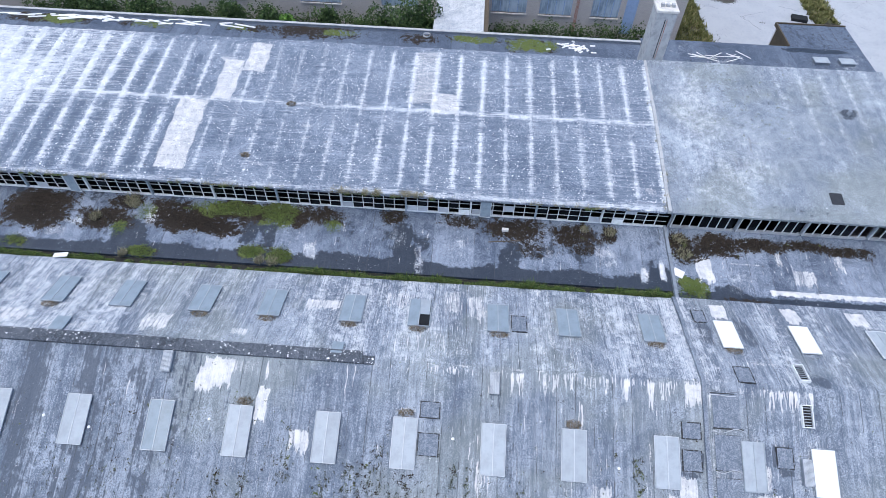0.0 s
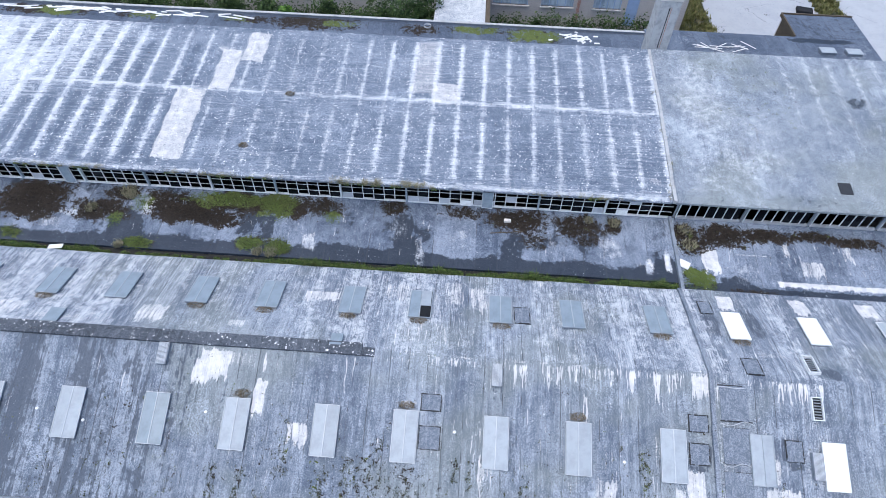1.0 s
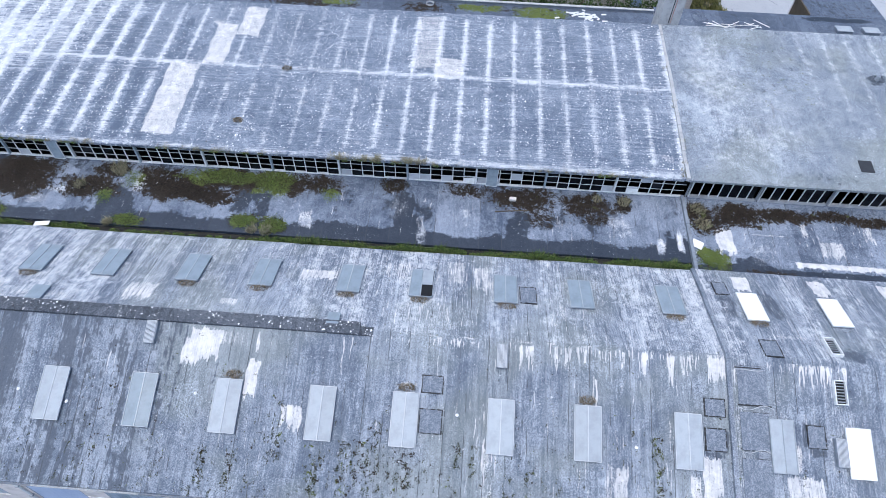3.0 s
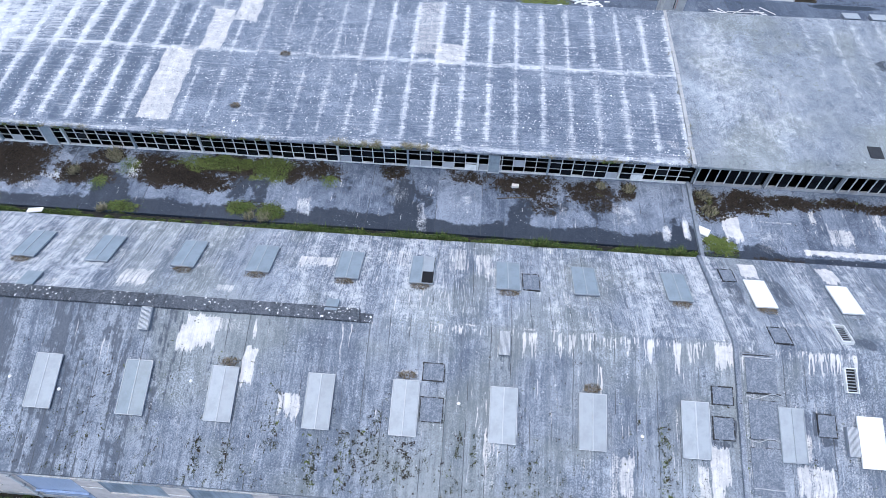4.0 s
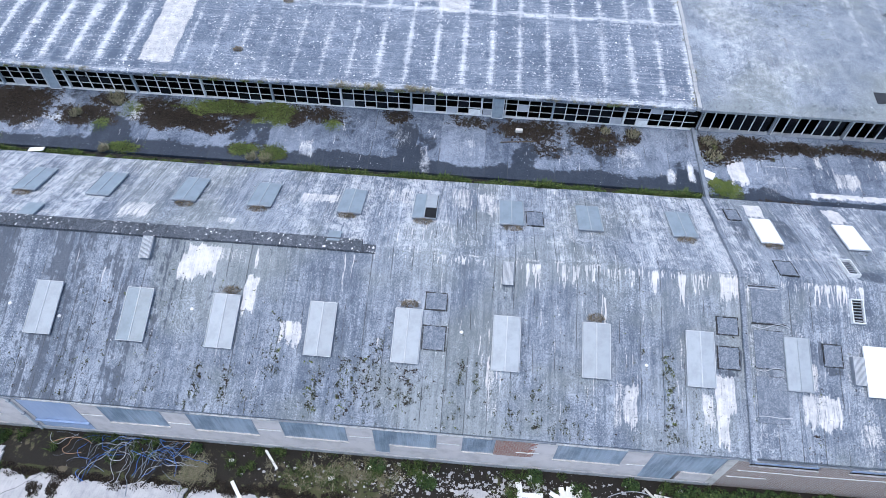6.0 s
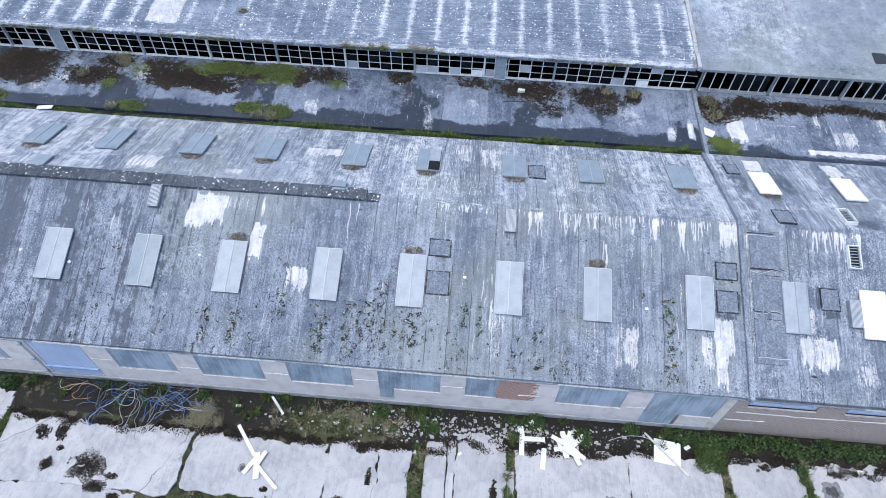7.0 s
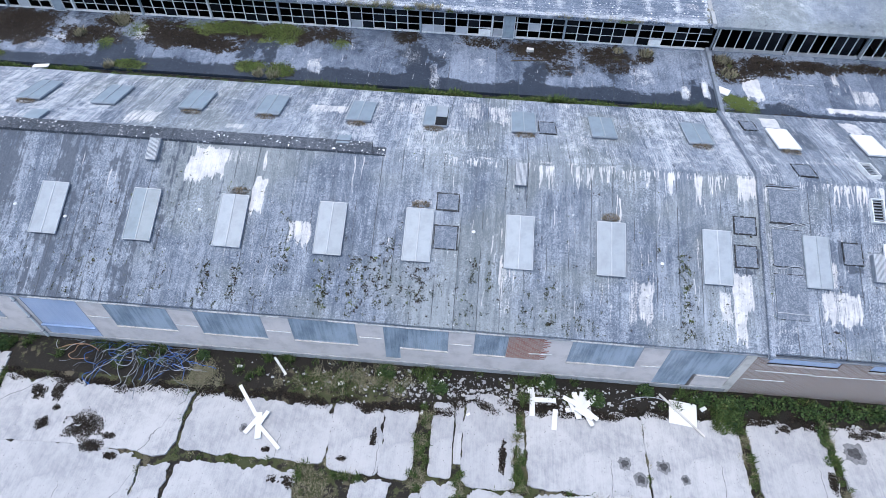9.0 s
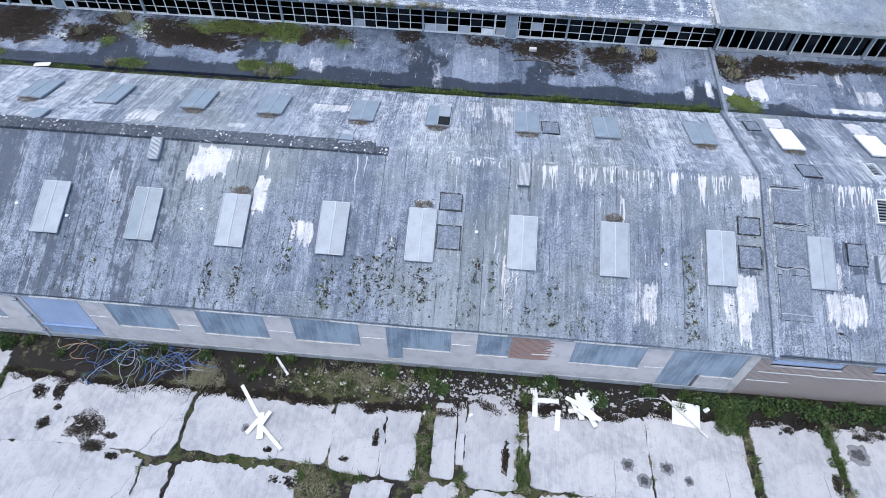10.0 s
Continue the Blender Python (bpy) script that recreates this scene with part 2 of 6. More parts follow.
def blots(rows):
    def fun(x, y):
        out = np.zeros_like(x)
        for cx, cy, rx, ry, *k in rows:
            out = np.maximum(out, (k[0] if k else 1.0) * blot(x, y, cx, cy, rx, ry))
        return out
    return fun


def nothing(x, y):
    return np.zeros_like(x)


def lerp(y, pairs):
    return np.interp(y, [p[0] for p in pairs], [p[1] for p in pairs])

# ---- more materials ----
def brickwork(name, one_c, two_c, mortar):
    n = Nodes(name, 0.9)
    b = n.node("ShaderNodeTexBrick")
    m = n.node("ShaderNodeMapping")
    n.put(n.pos, m.inputs["Vector"])
    m.inputs["Rotation"].default_value = (radians(90), 0, 0)
    n.put(m.outputs[0], b.inputs["Vector"])
    for key, v in (("Scale", 1.0), ("Mortar Size", 0.018), ("Brick Width", 0.235), ("Row Height", 0.078), ("Bias", 0.0)):
        b.inputs[key].default_value = v
    n.put(one_c, b.inputs["Color1"])
    n.put(two_c, b.inputs["Color2"])
    n.put(mortar, b.inputs["Mortar"])
    wear = n.ramp(n.noise(1.3, 5), 0.4, 0.8)
    col = n.mix(n.calc("MULTIPLY", wear, 0.4), b.outputs["Color"], (0.36, 0.33, 0.32))
    return n.done(col, b.outputs["Fac"], 0.01, -0.5)


def infill(name, colour, wash):
    """Ribbed translucent sheeting, streaked by rain."""
    n = Nodes(name, 0.35, 0, 0.5)
    run = n.noise(1.0, 5, n.scaled(7, 7, 0.5), 0.65)
    blotch = n.noise(0.7, 5, n.scaled(1, 1, 0.5), 0.6)
    f = n.ramp(n.calc("ADD", n.calc("MULTIPLY", run, 0.55), blotch), 0.52, 0.98)
    return n.done(n.mix(f, colour, wash), run, 0.006, 0.2)


def soil(name):
    """Black wet soil and rotting leaves, mossy where the green field says so."""
    n = Nodes(name, 0.85, 0, 0.3)
    mid, fine = n.noise(2.2, 6, rough=0.7), n.noise(18, 4, rough=0.75)
    col = n.mix(fine, (0.004, 0.0038, 0.0034), (0.034, 0.029, 0.025))
    crumbs = n.calc("MULTIPLY", n.ramp(n.cells(5.5), 0.06, 0.13, 1.0, 0.0), n.ramp(n.noise(1.4, 2), 0.52, 0.62))
    col = n.mix(crumbs, col, (0.42, 0.43, 0.44))
    grown = n.ramp(n.calc("ADD", n.attr("green"), n.calc("MULTIPLY", n.calc("SUBTRACT", mid, 0.5), 3.0)), 0.45, 0.65)
    straw = n.ramp(n.noise(0.7, 4), 0.45, 0.65)
    green = n.mix(straw, n.mix(fine, (0.025, 0.03, 0.012), (0.085, 0.095, 0.04)), n.mix(fine, (0.055, 0.046, 0.03), (0.17, 0.15, 0.11)))
    col = n.mix(grown, col, green)
    paved = n.ramp(n.calc("ADD", n.attr("white"), n.calc("MULTIPLY", n.calc("SUBTRACT", mid, 0.5), 0.8)), 0.45, 0.6)
    col = n.mix(paved, col, n.mix(n.noise(0.6, 6, rough=0.7), (0.36, 0.38, 0.42), (0.5, 0.52, 0.55)))
    return n.done(col, n.calc("ADD", fine, mid), 0.06, 0.7)


def concrete_slab(name, low=(0.25, 0.258, 0.285), high=(0.455, 0.452, 0.468)):
    n = Nodes(name, 0.85, 0, 0.3)
    big, mid, fine = n.noise(0.45, 4), n.noise(2.5, 6, rough=0.7), n.noise(28, 3, rough=0.7)
    brush = n.noise(1.0, 3, n.scaled(14, 0.8, 1), 0.6)
    f = n.calc("ADD", n.calc("MULTIPLY", big, 0.8), n.calc("MULTIPLY", mid, 0.7))
    f = n.calc("ADD", f, n.calc("MULTIPLY", brush, 0.35))
    f = n.calc("ADD", f, n.calc("MULTIPLY", fine, 0.5))
    col = n.mix(n.ramp(f, 0.86, 1.36), low, high)
    col = n.mix(n.calc("MULTIPLY", n.chance(), 0.3), col, (0.28, 0.29, 0.32))
    # soil crumbs, pits and old moss spots
    pit = n.calc("MULTIPLY", n.ramp(n.cells(6.5), 0.06, 0.15, 1.0, 0.0), n.ramp(n.noise(0.8, 4), 0.48, 0.58))
    spot = n.ramp(n.calc("ADD", n.attr("dark"), n.calc("MULTIPLY", n.calc("SUBTRACT", n.noise(5, 6, rough=0.75), 0.5), 3.5)), 0.6, 0.7)
    col = n.mix(n.calc("MAXIMUM", pit, spot), col, n.mix(fine, (0.02, 0.02, 0.018), (0.08, 0.075, 0.065)))
    # hair cracks
    w = n.node("ShaderNodeTexVoronoi")
    w.feature = "DISTANCE_TO_EDGE"
    w.inputs["Scale"].default_value = 0.17
    warp = n.node("ShaderNodeVectorMath")
    nz = n.node("ShaderNodeTexNoise")
    nz.inputs["Scale"].default_value, nz.inputs["Detail"].default_value = 1.6, 5.0
    n.put(n.pos, nz.inputs["Vector"])
    warp.operation = "MULTIPLY_ADD"
    n.put(nz.outputs["Color"], warp.inputs[0])
    warp.inputs[1].default_value = (0.35, 0.35, 0.35)
    n.put(n.pos, warp.inputs[2])
    n.put(warp.outputs[0], w.inputs["Vector"])
    crack = n.calc("MULTIPLY", n.ramp(w.outputs["Distance"], 0.001, 0.003, 1.0, 0.0), n.ramp(n.noise(0.3, 2), 0.48, 0.54))
    col = n.mix(n.calc("MULTIPLY", crack, 0.7), col, (0.06, 0.06, 0.06))
    return n.done(col, n.calc("SUBTRACT", n.calc("MULTIPLY", fine, 0.4), crack), 0.01, 0.5)


def leaves(name, a, b, c):
    n = Nodes(name, 0.7, 0, 0.2)
    t = n.island()
    col = n.mix(n.ramp(t, 0.0, 0.6), a, b)
    return n.done(n.mix(n.ramp(t, 0.8, 1.0), col, c))


BRICK_RED = brickwork("red_brick", (0.33, 0.105, 0.07), (0.24, 0.07, 0.05), (0.42, 0.37, 0.34))
BRICK_BROWN = brickwork("brown_brick", (0.25, 0.145, 0.11), (0.16, 0.10, 0.085), (0.50, 0.46, 0.44))
INFILL = infill("blue_sheeting", (0.13, 0.185, 0.255), (0.40, 0.48, 0.58))
PALE_BLUE = infill("pale_blue_sheeting", (0.36, 0.46, 0.66), (0.46, 0.55, 0.74))
SOIL = soil("black_soil")
SLAB = concrete_slab("yard_concrete")
FAR_CONCRETE = concrete_slab("far_concrete", (0.30, 0.32, 0.355), (0.37, 0.385, 0.42))
GRASS = leaves("grass_blades", (0.022, 0.038, 0.012), (0.065, 0.105, 0.03), (0.15, 0.155, 0.07))
STRAW = leaves("dry_grass", (0.10, 0.09, 0.055), (0.27, 0.25, 0.18), (0.09, 0.115, 0.04))
IVY = leaves("ivy_leaves", (0.014, 0.030, 0.012), (0.048, 0.085, 0.028), (0.10, 0.14, 0.05))
MOSS = leaves("moss_tufts", (0.036, 0.056, 0.014), (0.108, 0.160, 0.038), (0.12, 0.115, 0.045))
BROWN = leaves("rotting_moss", (0.005, 0.004, 0.0035), (0.018, 0.013, 0.010), (0.05, 0.04, 0.028))
TWIGS = leaves("dry_twigs", (0.07, 0.055, 0.04), (0.19, 0.16, 0.12), (0.3, 0.27, 0.22))
GLASS = Nodes("window_glass", 0.12, 0, 0.25).done((0.006, 0.008, 0.011))
# black colour that stands for the shade down in the valley gap
GAP_SHADE = plain("gap_shade", (0.025, 0.025, 0.024), 0.9, 0, 0.3)
BARK = plain("bark", (0.10, 0.08, 0.06), 0.9)


# ---- stain fields ----
def waves(seed, scale, ax=1.0, ay=1.0):
    """A smooth random field about nought."""
    rng = random.Random(seed)
    rows = [(rng.uniform(0, 6.28), rng.uniform(0, 6.28), rng.uniform(0.5, 1.8)) for _ in range(7)]

    def fun(x, y):
        out = 0
        for a, p, k in rows:
            out = out + np.sin((np.cos(a) * x * ax + np.sin(a) * y * ay) * k / scale + p)
        return out / 4.0
    return fun


def band(v, lo, hi, soft):
    return np.clip((v - lo) / soft, 0, 1) * np.clip((hi - v) / soft, 0, 1)


def rects(rows):
    """Patches of sheet with straight, slightly uneven sides."""
    def fun(x, y):
        out = np.zeros_like(x)
        for cx, cy, rx, ry, k in rows:
            gx = rx - np.abs(x - cx + 0.05 * np.sin(3.1 * y + cx))
            gy = ry - np.abs(y - cy + 0.05 * np.sin(2.7 * x + cy))
            out = np.maximum(out, k * np.clip(np.minimum(gx, gy) / 0.3 + 0.5, 0, 1))
        return out
    return fun


def strokes(rows, seed):
    """Runs of lime that taper down the fall: x from, x to, top, spread of the tops, count, shortest, longest, half width, strength."""
    def fun(x, y):
        rng2 = random.Random(seed)
        out = np.zeros_like(x)
        for x0, x1, top, spread, count, lo, hi, half, k in rows:
            for _ in range(count):
                cx, head, length = rng2.uniform(x0, x1), top - rng2.random() * spread, rng2.uniform(lo, hi)
                w, lean, ph = half * rng2.uniform(0.6, 1.7), rng2.uniform(-0.05, 0.05), rng2.uniform(0, 6.28)
                m = np.nonzero((np.abs(x - cx) < w + 0.2) & (y < head + 0.05) & (y > head - length))[0]
                a = (head - y[m]) / length
                off = np.abs(x[m] - cx - lean * a - 0.025 * np.sin(5 * y[m] + ph)) / (w * (1 - 0.55 * a))
                out[m] = np.maximum(out[m], k * np.clip(1.15 - 0.7 * off * off, 0, 1) * np.clip((1 - a) * 3, 0, 1) * np.clip((a + 0.06) * 9, 0, 1))
        return out
    return fun


def hashed(v, seed):
    q = np.sin(v * 12.9898 + seed * 78.233) * 43758.5453
    return q - np.floor(q)


def brushed(rows, seed):
    """Squares brushed on with lime, strokes of uneven reach side by side: x from, x to, bottom, top, strength."""
    def fun(x, y):
        out = np.zeros_like(x)
        for n2, (x0, x1, y0, y1, k) in enumerate(rows):
            bend = x + 0.05 * np.sin(2.3 * y + n2) + 0.03 * np.sin(6.1 * y + 2 * n2)
            col = np.floor(bend / 0.085)
            wide_col = np.floor(bend / 0.3)
            high = y1 - (y1 - y0) * (0.06 * hashed(col, seed + n2) + 0.06 * hashed(wide_col, seed + n2 + 9))
            low = y0 + (y1 - y0) * (0.18 * hashed(col, seed + n2 + 3) + 0.20 * hashed(wide_col, seed + n2 + 5))
            side = np.minimum(bend - x0, x1 - bend) / 0.10
            inside = np.clip(np.minimum(np.minimum((high - y) / 0.10, (y - low) / 0.22), side) + 0.4, 0, 1)
            out = np.maximum(out, k * inside * (0.66 + 0.42 * hashed(col, seed + n2 + 1)))
        return out
    return fun


def most(*funs):
    return lambda x, y: np.maximum.reduce([f(x, y) for f in funs])


SEAM = 17.65
drip, drip2, wide = waves(3, 0.22, 1, 0.05), waves(5, 0.7, 1, 0.1), waves(8, 4.0)
RIDGE_RUNS = strokes([
    (-0.5, 2.3, -8.8, 0.2, 12, 0.1, 0.5, 0.03, 0.64), (2.3, 4.8, -8.75, 0.15, 22, 0.15, 0.6, 0.035, 0.78), (4.8, 7.0, -8.75, 0.15, 13, 0.1, 0.5, 0.03, 0.69), (7.1, 8.1, -8.8, 0.1, 11, 0.7, 1.7, 0.035, 0.78),
    (8.7, 10.1, -8.75, 0.1, 15, 0.5, 1.5, 0.035, 0.78), (10.1, 12.9, -8.75, 0.1, 28, 0.3, 1.2, 0.035, 0.74), (13.05, 13.7, -8.75, 0.1, 8, 0.6, 1.5, 0.045, 0.87), (13.8, 14.6, -8.75, 0.1, 7, 0.2, 0.8, 0.03, 0.69),
    (14.65, 15.05, -8.75, 0.1, 6, 0.9, 2.1, 0.05, 0.87), (15.1, 16.3, -8.75, 0.1, 10, 0.3, 1.5, 0.04, 0.78)], 101)
MORE_RUNS = strokes([
    (16.65, 17.5, -8.75, 0.1, 17, 0.8, 1.8, 0.05, 0.95), (-1.9, -1.4, -9.0, 0.1, 2, 1.6, 2.6, 0.04, 0.8), (-6.5, -6.2, -9.1, 0.1, 2, 0.9, 1.3, 0.04, 0.8), (-13.9, -13.4, -10.5, 0.2, 3, 1.2, 1.7, 0.045, 0.65),
    (5.45, 6.2, -13.2, 0.4, 8, 1.4, 2.6, 0.035, 0.7), (10.9, 11.3, -9.9, 0.3, 3, 1.0, 1.6, 0.04, 0.8), (-21, -1, -9.3, 5.5, 46, 0.3, 1.5, 0.025, 0.55), (0, 17, -9.5, 5.5, 80, 0.3, 1.6, 0.028, 0.6)], 102)
BACK_RUNS = strokes([
    (-0.2, 3.4, -6.2, 0.8, 19, 0.5, 1.8, 0.035, 0.64), (-28, 17, -2.2, 5.0, 171, 0.25, 1.2, 0.028, 0.63), (-24, 17, -2.15, 0.2, 54, 0.2, 0.9, 0.05, 0.55), (3, 17, -7.0, 1.0, 36, 0.3, 0.8, 0.03, 0.64)], 103)
FRONT_LIME = brushed([
    (-9.85, -8.15, -10.95, -9.0, 1.1), (-10.1, -9.1, -11.2, -9.5, 1.05), (-8.3, -6.8, -10.2, -9.1, 0.5), (-6.62, -5.95, -12.4, -10.35, 0.95), (-4.6, -3.5, -13.75, -12.3, 0.8), (11.45, 12.6, -16.2, -13.8, 0.66),
    (16.1, 17.05, -15.6, -13.1, 1.0), (16.2, 16.75, -16.6, -14.9, 0.95), (15.5, 16.05, -16.1, -14.0, 0.8), (1.3, 2.2, -11.35, -10.95, 0.65), (5.5, 6.1, -16.3, -13.6, 0.5), (14.6, 15.0, -9.6, -8.8, 0.8)], 5)
BACK_LIME = brushed([
    (-14.35, -12.75, -8.0, -6.25, 0.74), (-5.2, -3.1, -5.35, -4.25, 0.85), (3.1, 4.3, -5.2, -2.6, 0.56), (4.6, 5.7, -5.6, -3.0, 0.62), (-0.4, 1.0, -4.9, -3.1, 0.52), (-20.4, -17.3, -8.1, -7.4, 0.5), (-9.0, -8.0, -7.8, -7.0, 0.66),
    (-23.2, -21.0, -7.9, -6.6, 0.6), (-18.6, -17.6, -3.9, -2.5, 0.5), (9.2, 9.8, -7.4, -5.6, 0.5)], 6)


def ridge_line(x, y):
    speck_line = np.clip(1 - np.abs(y + 8.68 - 0.05 * np.sin(2.1 * x)) / 0.16, 0, 1)
    return 0.62 * speck_line * np.clip((x + 0.8) / 2, 0, 1) * np.clip(0.75 + 0.5 * drip(x, y), 0.2, 1.2)


FRONT_CHALK = most(RIDGE_RUNS, MORE_RUNS, BACK_RUNS, FRONT_LIME, BACK_LIME, ridge_line)


def front_white(x, y):
    """The pale bloom that lies thinly over the felt, and brightness painted on the back slope."""
    low = band(y, -16.8, -11.5, 1.6) * np.clip(0.45 + 0.5 * drip2(x + 40, y) + 0.25 * drip(x, y), 0, 1)
    beds = np.maximum.reduce([band(x, -12.4, -8.3, 1.0), 0.9 * band(x, 7.5, 9.7, 0.6), band(x, 10.7, 13.7, 0.7), 0.7 * band(x, 14.6, 17.6, 0.5)])
    # lightens the whole back slope, making up for light lost by its tilt
    back = (y > -8.6) * np.clip(0.52 + 0.10 * drip2(x + 9, y) + 0.08 * drip(x, y) + 0.08 * wide(x + 3, y), 0, 1)
    top = 0.30 * band(y, -11.5, -8.7, 1.0) * np.clip((x - 6) / 3, 0, 1)
    return np.maximum.reduce([0.12 * low + 0.32 * low * beds, back, top]) + 0.05 * wide(x, y) - 0.14 * np.clip((-x - 7) / 5, 0, 1) * (y < -8.6)


MOSS_RUNS = [
    (-8.3, -7.9, -16.1, -14.4, 0.9), (-6.95, -6.5, -16.3, -14.6, 0.9), (-10.4, -10.0, -15.9, -14.7, 0.6), (-4.8, -4.3, -14.9, -12.3, 0.8), (-14.8, -14.2, -12.0, -11.4, 0.5), (-2.9, -2.2, -16.2, -14.4, 0.9),
    (-1.5, -0.6, -16.4, -13.8, 0.9), (-0.2, 0.6, -16.0, -12.9, 0.8), (1.05, 1.5, -15.4, -14.4, 0.7), (1.8, 2.4, -15.6, -14.6, 0.9), (4.2, 4.5, -14.6, -13.4, 0.8), (4.9, 5.2, -14.9, -13.6, 0.7), (6.55, 6.9, -16.3, -15.4, 0.8),
    (7.6, 8.1, -16.3, -14.4, 0.7), (9.1, 9.35, -16.2, -15.1, 0.8), (13.8, 14.35, -16.4, -12.3, 1.0), (4.05, 4.6, -16.5, -15.5, 0.6), (20.1, 20.8, -16.5, -15.4, 0.9)]


def front_moss(x, y):
    out = 0.10 * np.clip((-9.5 - y) / 2, 0, 1) * np.clip(0.5 + 0.6 * waves(12, 0.6, 1, 0.25)(x, y), 0, 1) * (1 + 0.7 * np.clip((-x - 4) / 8, 0, 1))
    out = np.maximum(out, 0.40 * band(y, -16.8, -12.6, 1.2) * np.clip(0.42 + 0.6 * waves(11, 0.6, 1, 0.3)(x, y), 0, 1) * np.clip(1 - np.abs(x) / 16, 0.2, 1))
    for x0, x1, y0, y1, k in MOSS_RUNS:
        d = np.clip(np.minimum(x - x0, x1 - x) / 0.18 + 0.5, 0, 1) * np.clip(np.minimum(y - y0, y1 - y) / 0.3 + 0.5, 0, 1)
        out = np.maximum(out, 0.40 * k * d)
    return out


def front_green(x, y):
    return 0.40 + 0.2 * waves(21, 2.0)(x, y)


def front_dark(x, y):
    left = (0.42 + 0.16 * waves(14, 0.45, 1, 0.12)(x, y)) * np.clip((-x - 2) / 10, 0, 1.25) * (y < -8.9)
    foot = 0.36 * np.clip((-13.6 - y) / 2.4, 0, 1) * np.clip((10 - x) / 6, 0.45, 1) * np.clip(0.6 + 0.5 * waves(15, 0.9, 1, 0.2)(x, y), 0, 1)
    rim = rects([(16.85, -12.5, 0.66, 0.68, 0.42), (17.35, -12.6, 0.2, 0.6, 0.75), (16.9, -13.15, 0.55, 0.16, 0.75), (6.25, -10.1, 0.42, 0.6, 0.3)])(x, y)
    return np.maximum.reduce([left, foot, rim]) + 0.2 * np.clip(waves(13, 0.6, 1, 0.12)(x, y), 0, 1) * (y < -9)


RIGHT_CHALK = most(
    strokes([(17.8, 19.4, -9.1, 0.3, 14, 0.3, 1.4, 0.04, 0.65), (21.2, 23.6, -8.85, 0.1, 30, 0.3, 1.5, 0.04, 0.9), (19.4, 21.2, -8.85, 0.1, 14, 0.2, 0.8, 0.03, 0.7), (18, 24, -9.5, 5.0, 40, 0.3, 1.4, 0.03, 0.6), (18, 30, -2.4, 5.0, 60, 0.3, 1.3, 0.03, 0.6)], 104),
    brushed([(20.0, 21.8, -15.7, -13.75, 0.8), (20.45, 20.95, -14.0, -12.4, 0.6), (18.0, 19.2, -12.55, -12.05, 0.6), (22.5, 23.5, -16.2, -14.8, 0.62), (17.75, 18.9, -15.95, -15.55, 0.5), (19.6, 20.6, -4.15, -2.5, 1.1), (24.1, 25.1, -4.15, -2.4, 1.1),
             (28.1, 29.3, -4.0, -2.4, 0.9), (20.4, 22.2, -7.4, -7.0, 0.6), (17.95, 18.5, -10.9, -9.2, 0.55)], 7))


def right_white(x, y):
    # the last term paints the back slope brighter, as on the left roof
    return 0.26 + 0.2 * drip2(x, y) + 0.12 * (y > -8.6)


def right_dark(x, y):
    return most(blots([(18.75, -5.0, 0.5, 0.95, 0.8), (21.25, -4.9, 0.45, 1.1, 0.8), (24.3, -8.2, 0.5, 0.35, 0.7)]), rects([(21.6, -12.1, 0.55, 0.62, 0.5), (21.75, -12.75, 0.4, 0.2, 0.8), (18.6, -12.9, 0.75, 3.4, 0.24)]))(x, y) + 0.10


STRIPE = 1.8


def hall_white(x, y):
    k = (x - 3.12) / STRIPE
    off = np.abs(k - np.round(k)) * STRIPE
    strength = 0.54 + 0.12 * waves(31, 3.0)(x, y) + 0.10 * np.clip((-x - 16) / 10, 0, 1)
    gap = np.clip(np.abs(y - 10.0) / 0.9, 0.6, 1)
    zig = np.abs((y * 2.6 + np.round(k) * 0.37) % 1.0 - 0.5)
    feather = 1.1 - off / (0.26 + 0.40 * zig + 0.1 * waves(32, 1.0)(x, y))
    stripes = np.clip(feather, 0, 1) * strength * gap * np.clip((18.0 - y) / 1.0, 0.2, 1) * np.clip((y - 3.6) / 0.8, 0.15, 1)
    line = np.clip(1 - np.abs(y - 11.05 - 0.06 * np.sin(x * 2.2)) / 0.36, 0, 1) * (0.68 + 0.2 * waves(33, 1.1)(x, y))
    left = np.clip((-x - 17) / 12, 0, 1) * np.clip(0.36 + 0.30 * waves(35, 2.6)(x, y) + 0.28 * np.clip((y - 8) / 5, 0, 1), 0, 1)
    edge = 0.52 * np.clip(1 - np.abs(y - 3.5) / 0.45, 0, 1)
    return np.maximum.reduce([stripes + left, line, edge]) + 0.06 * waves(37, 5.0)(x, y) + 0.10 + 0.12 * np.clip((x + 6) / 8, 0, 1)


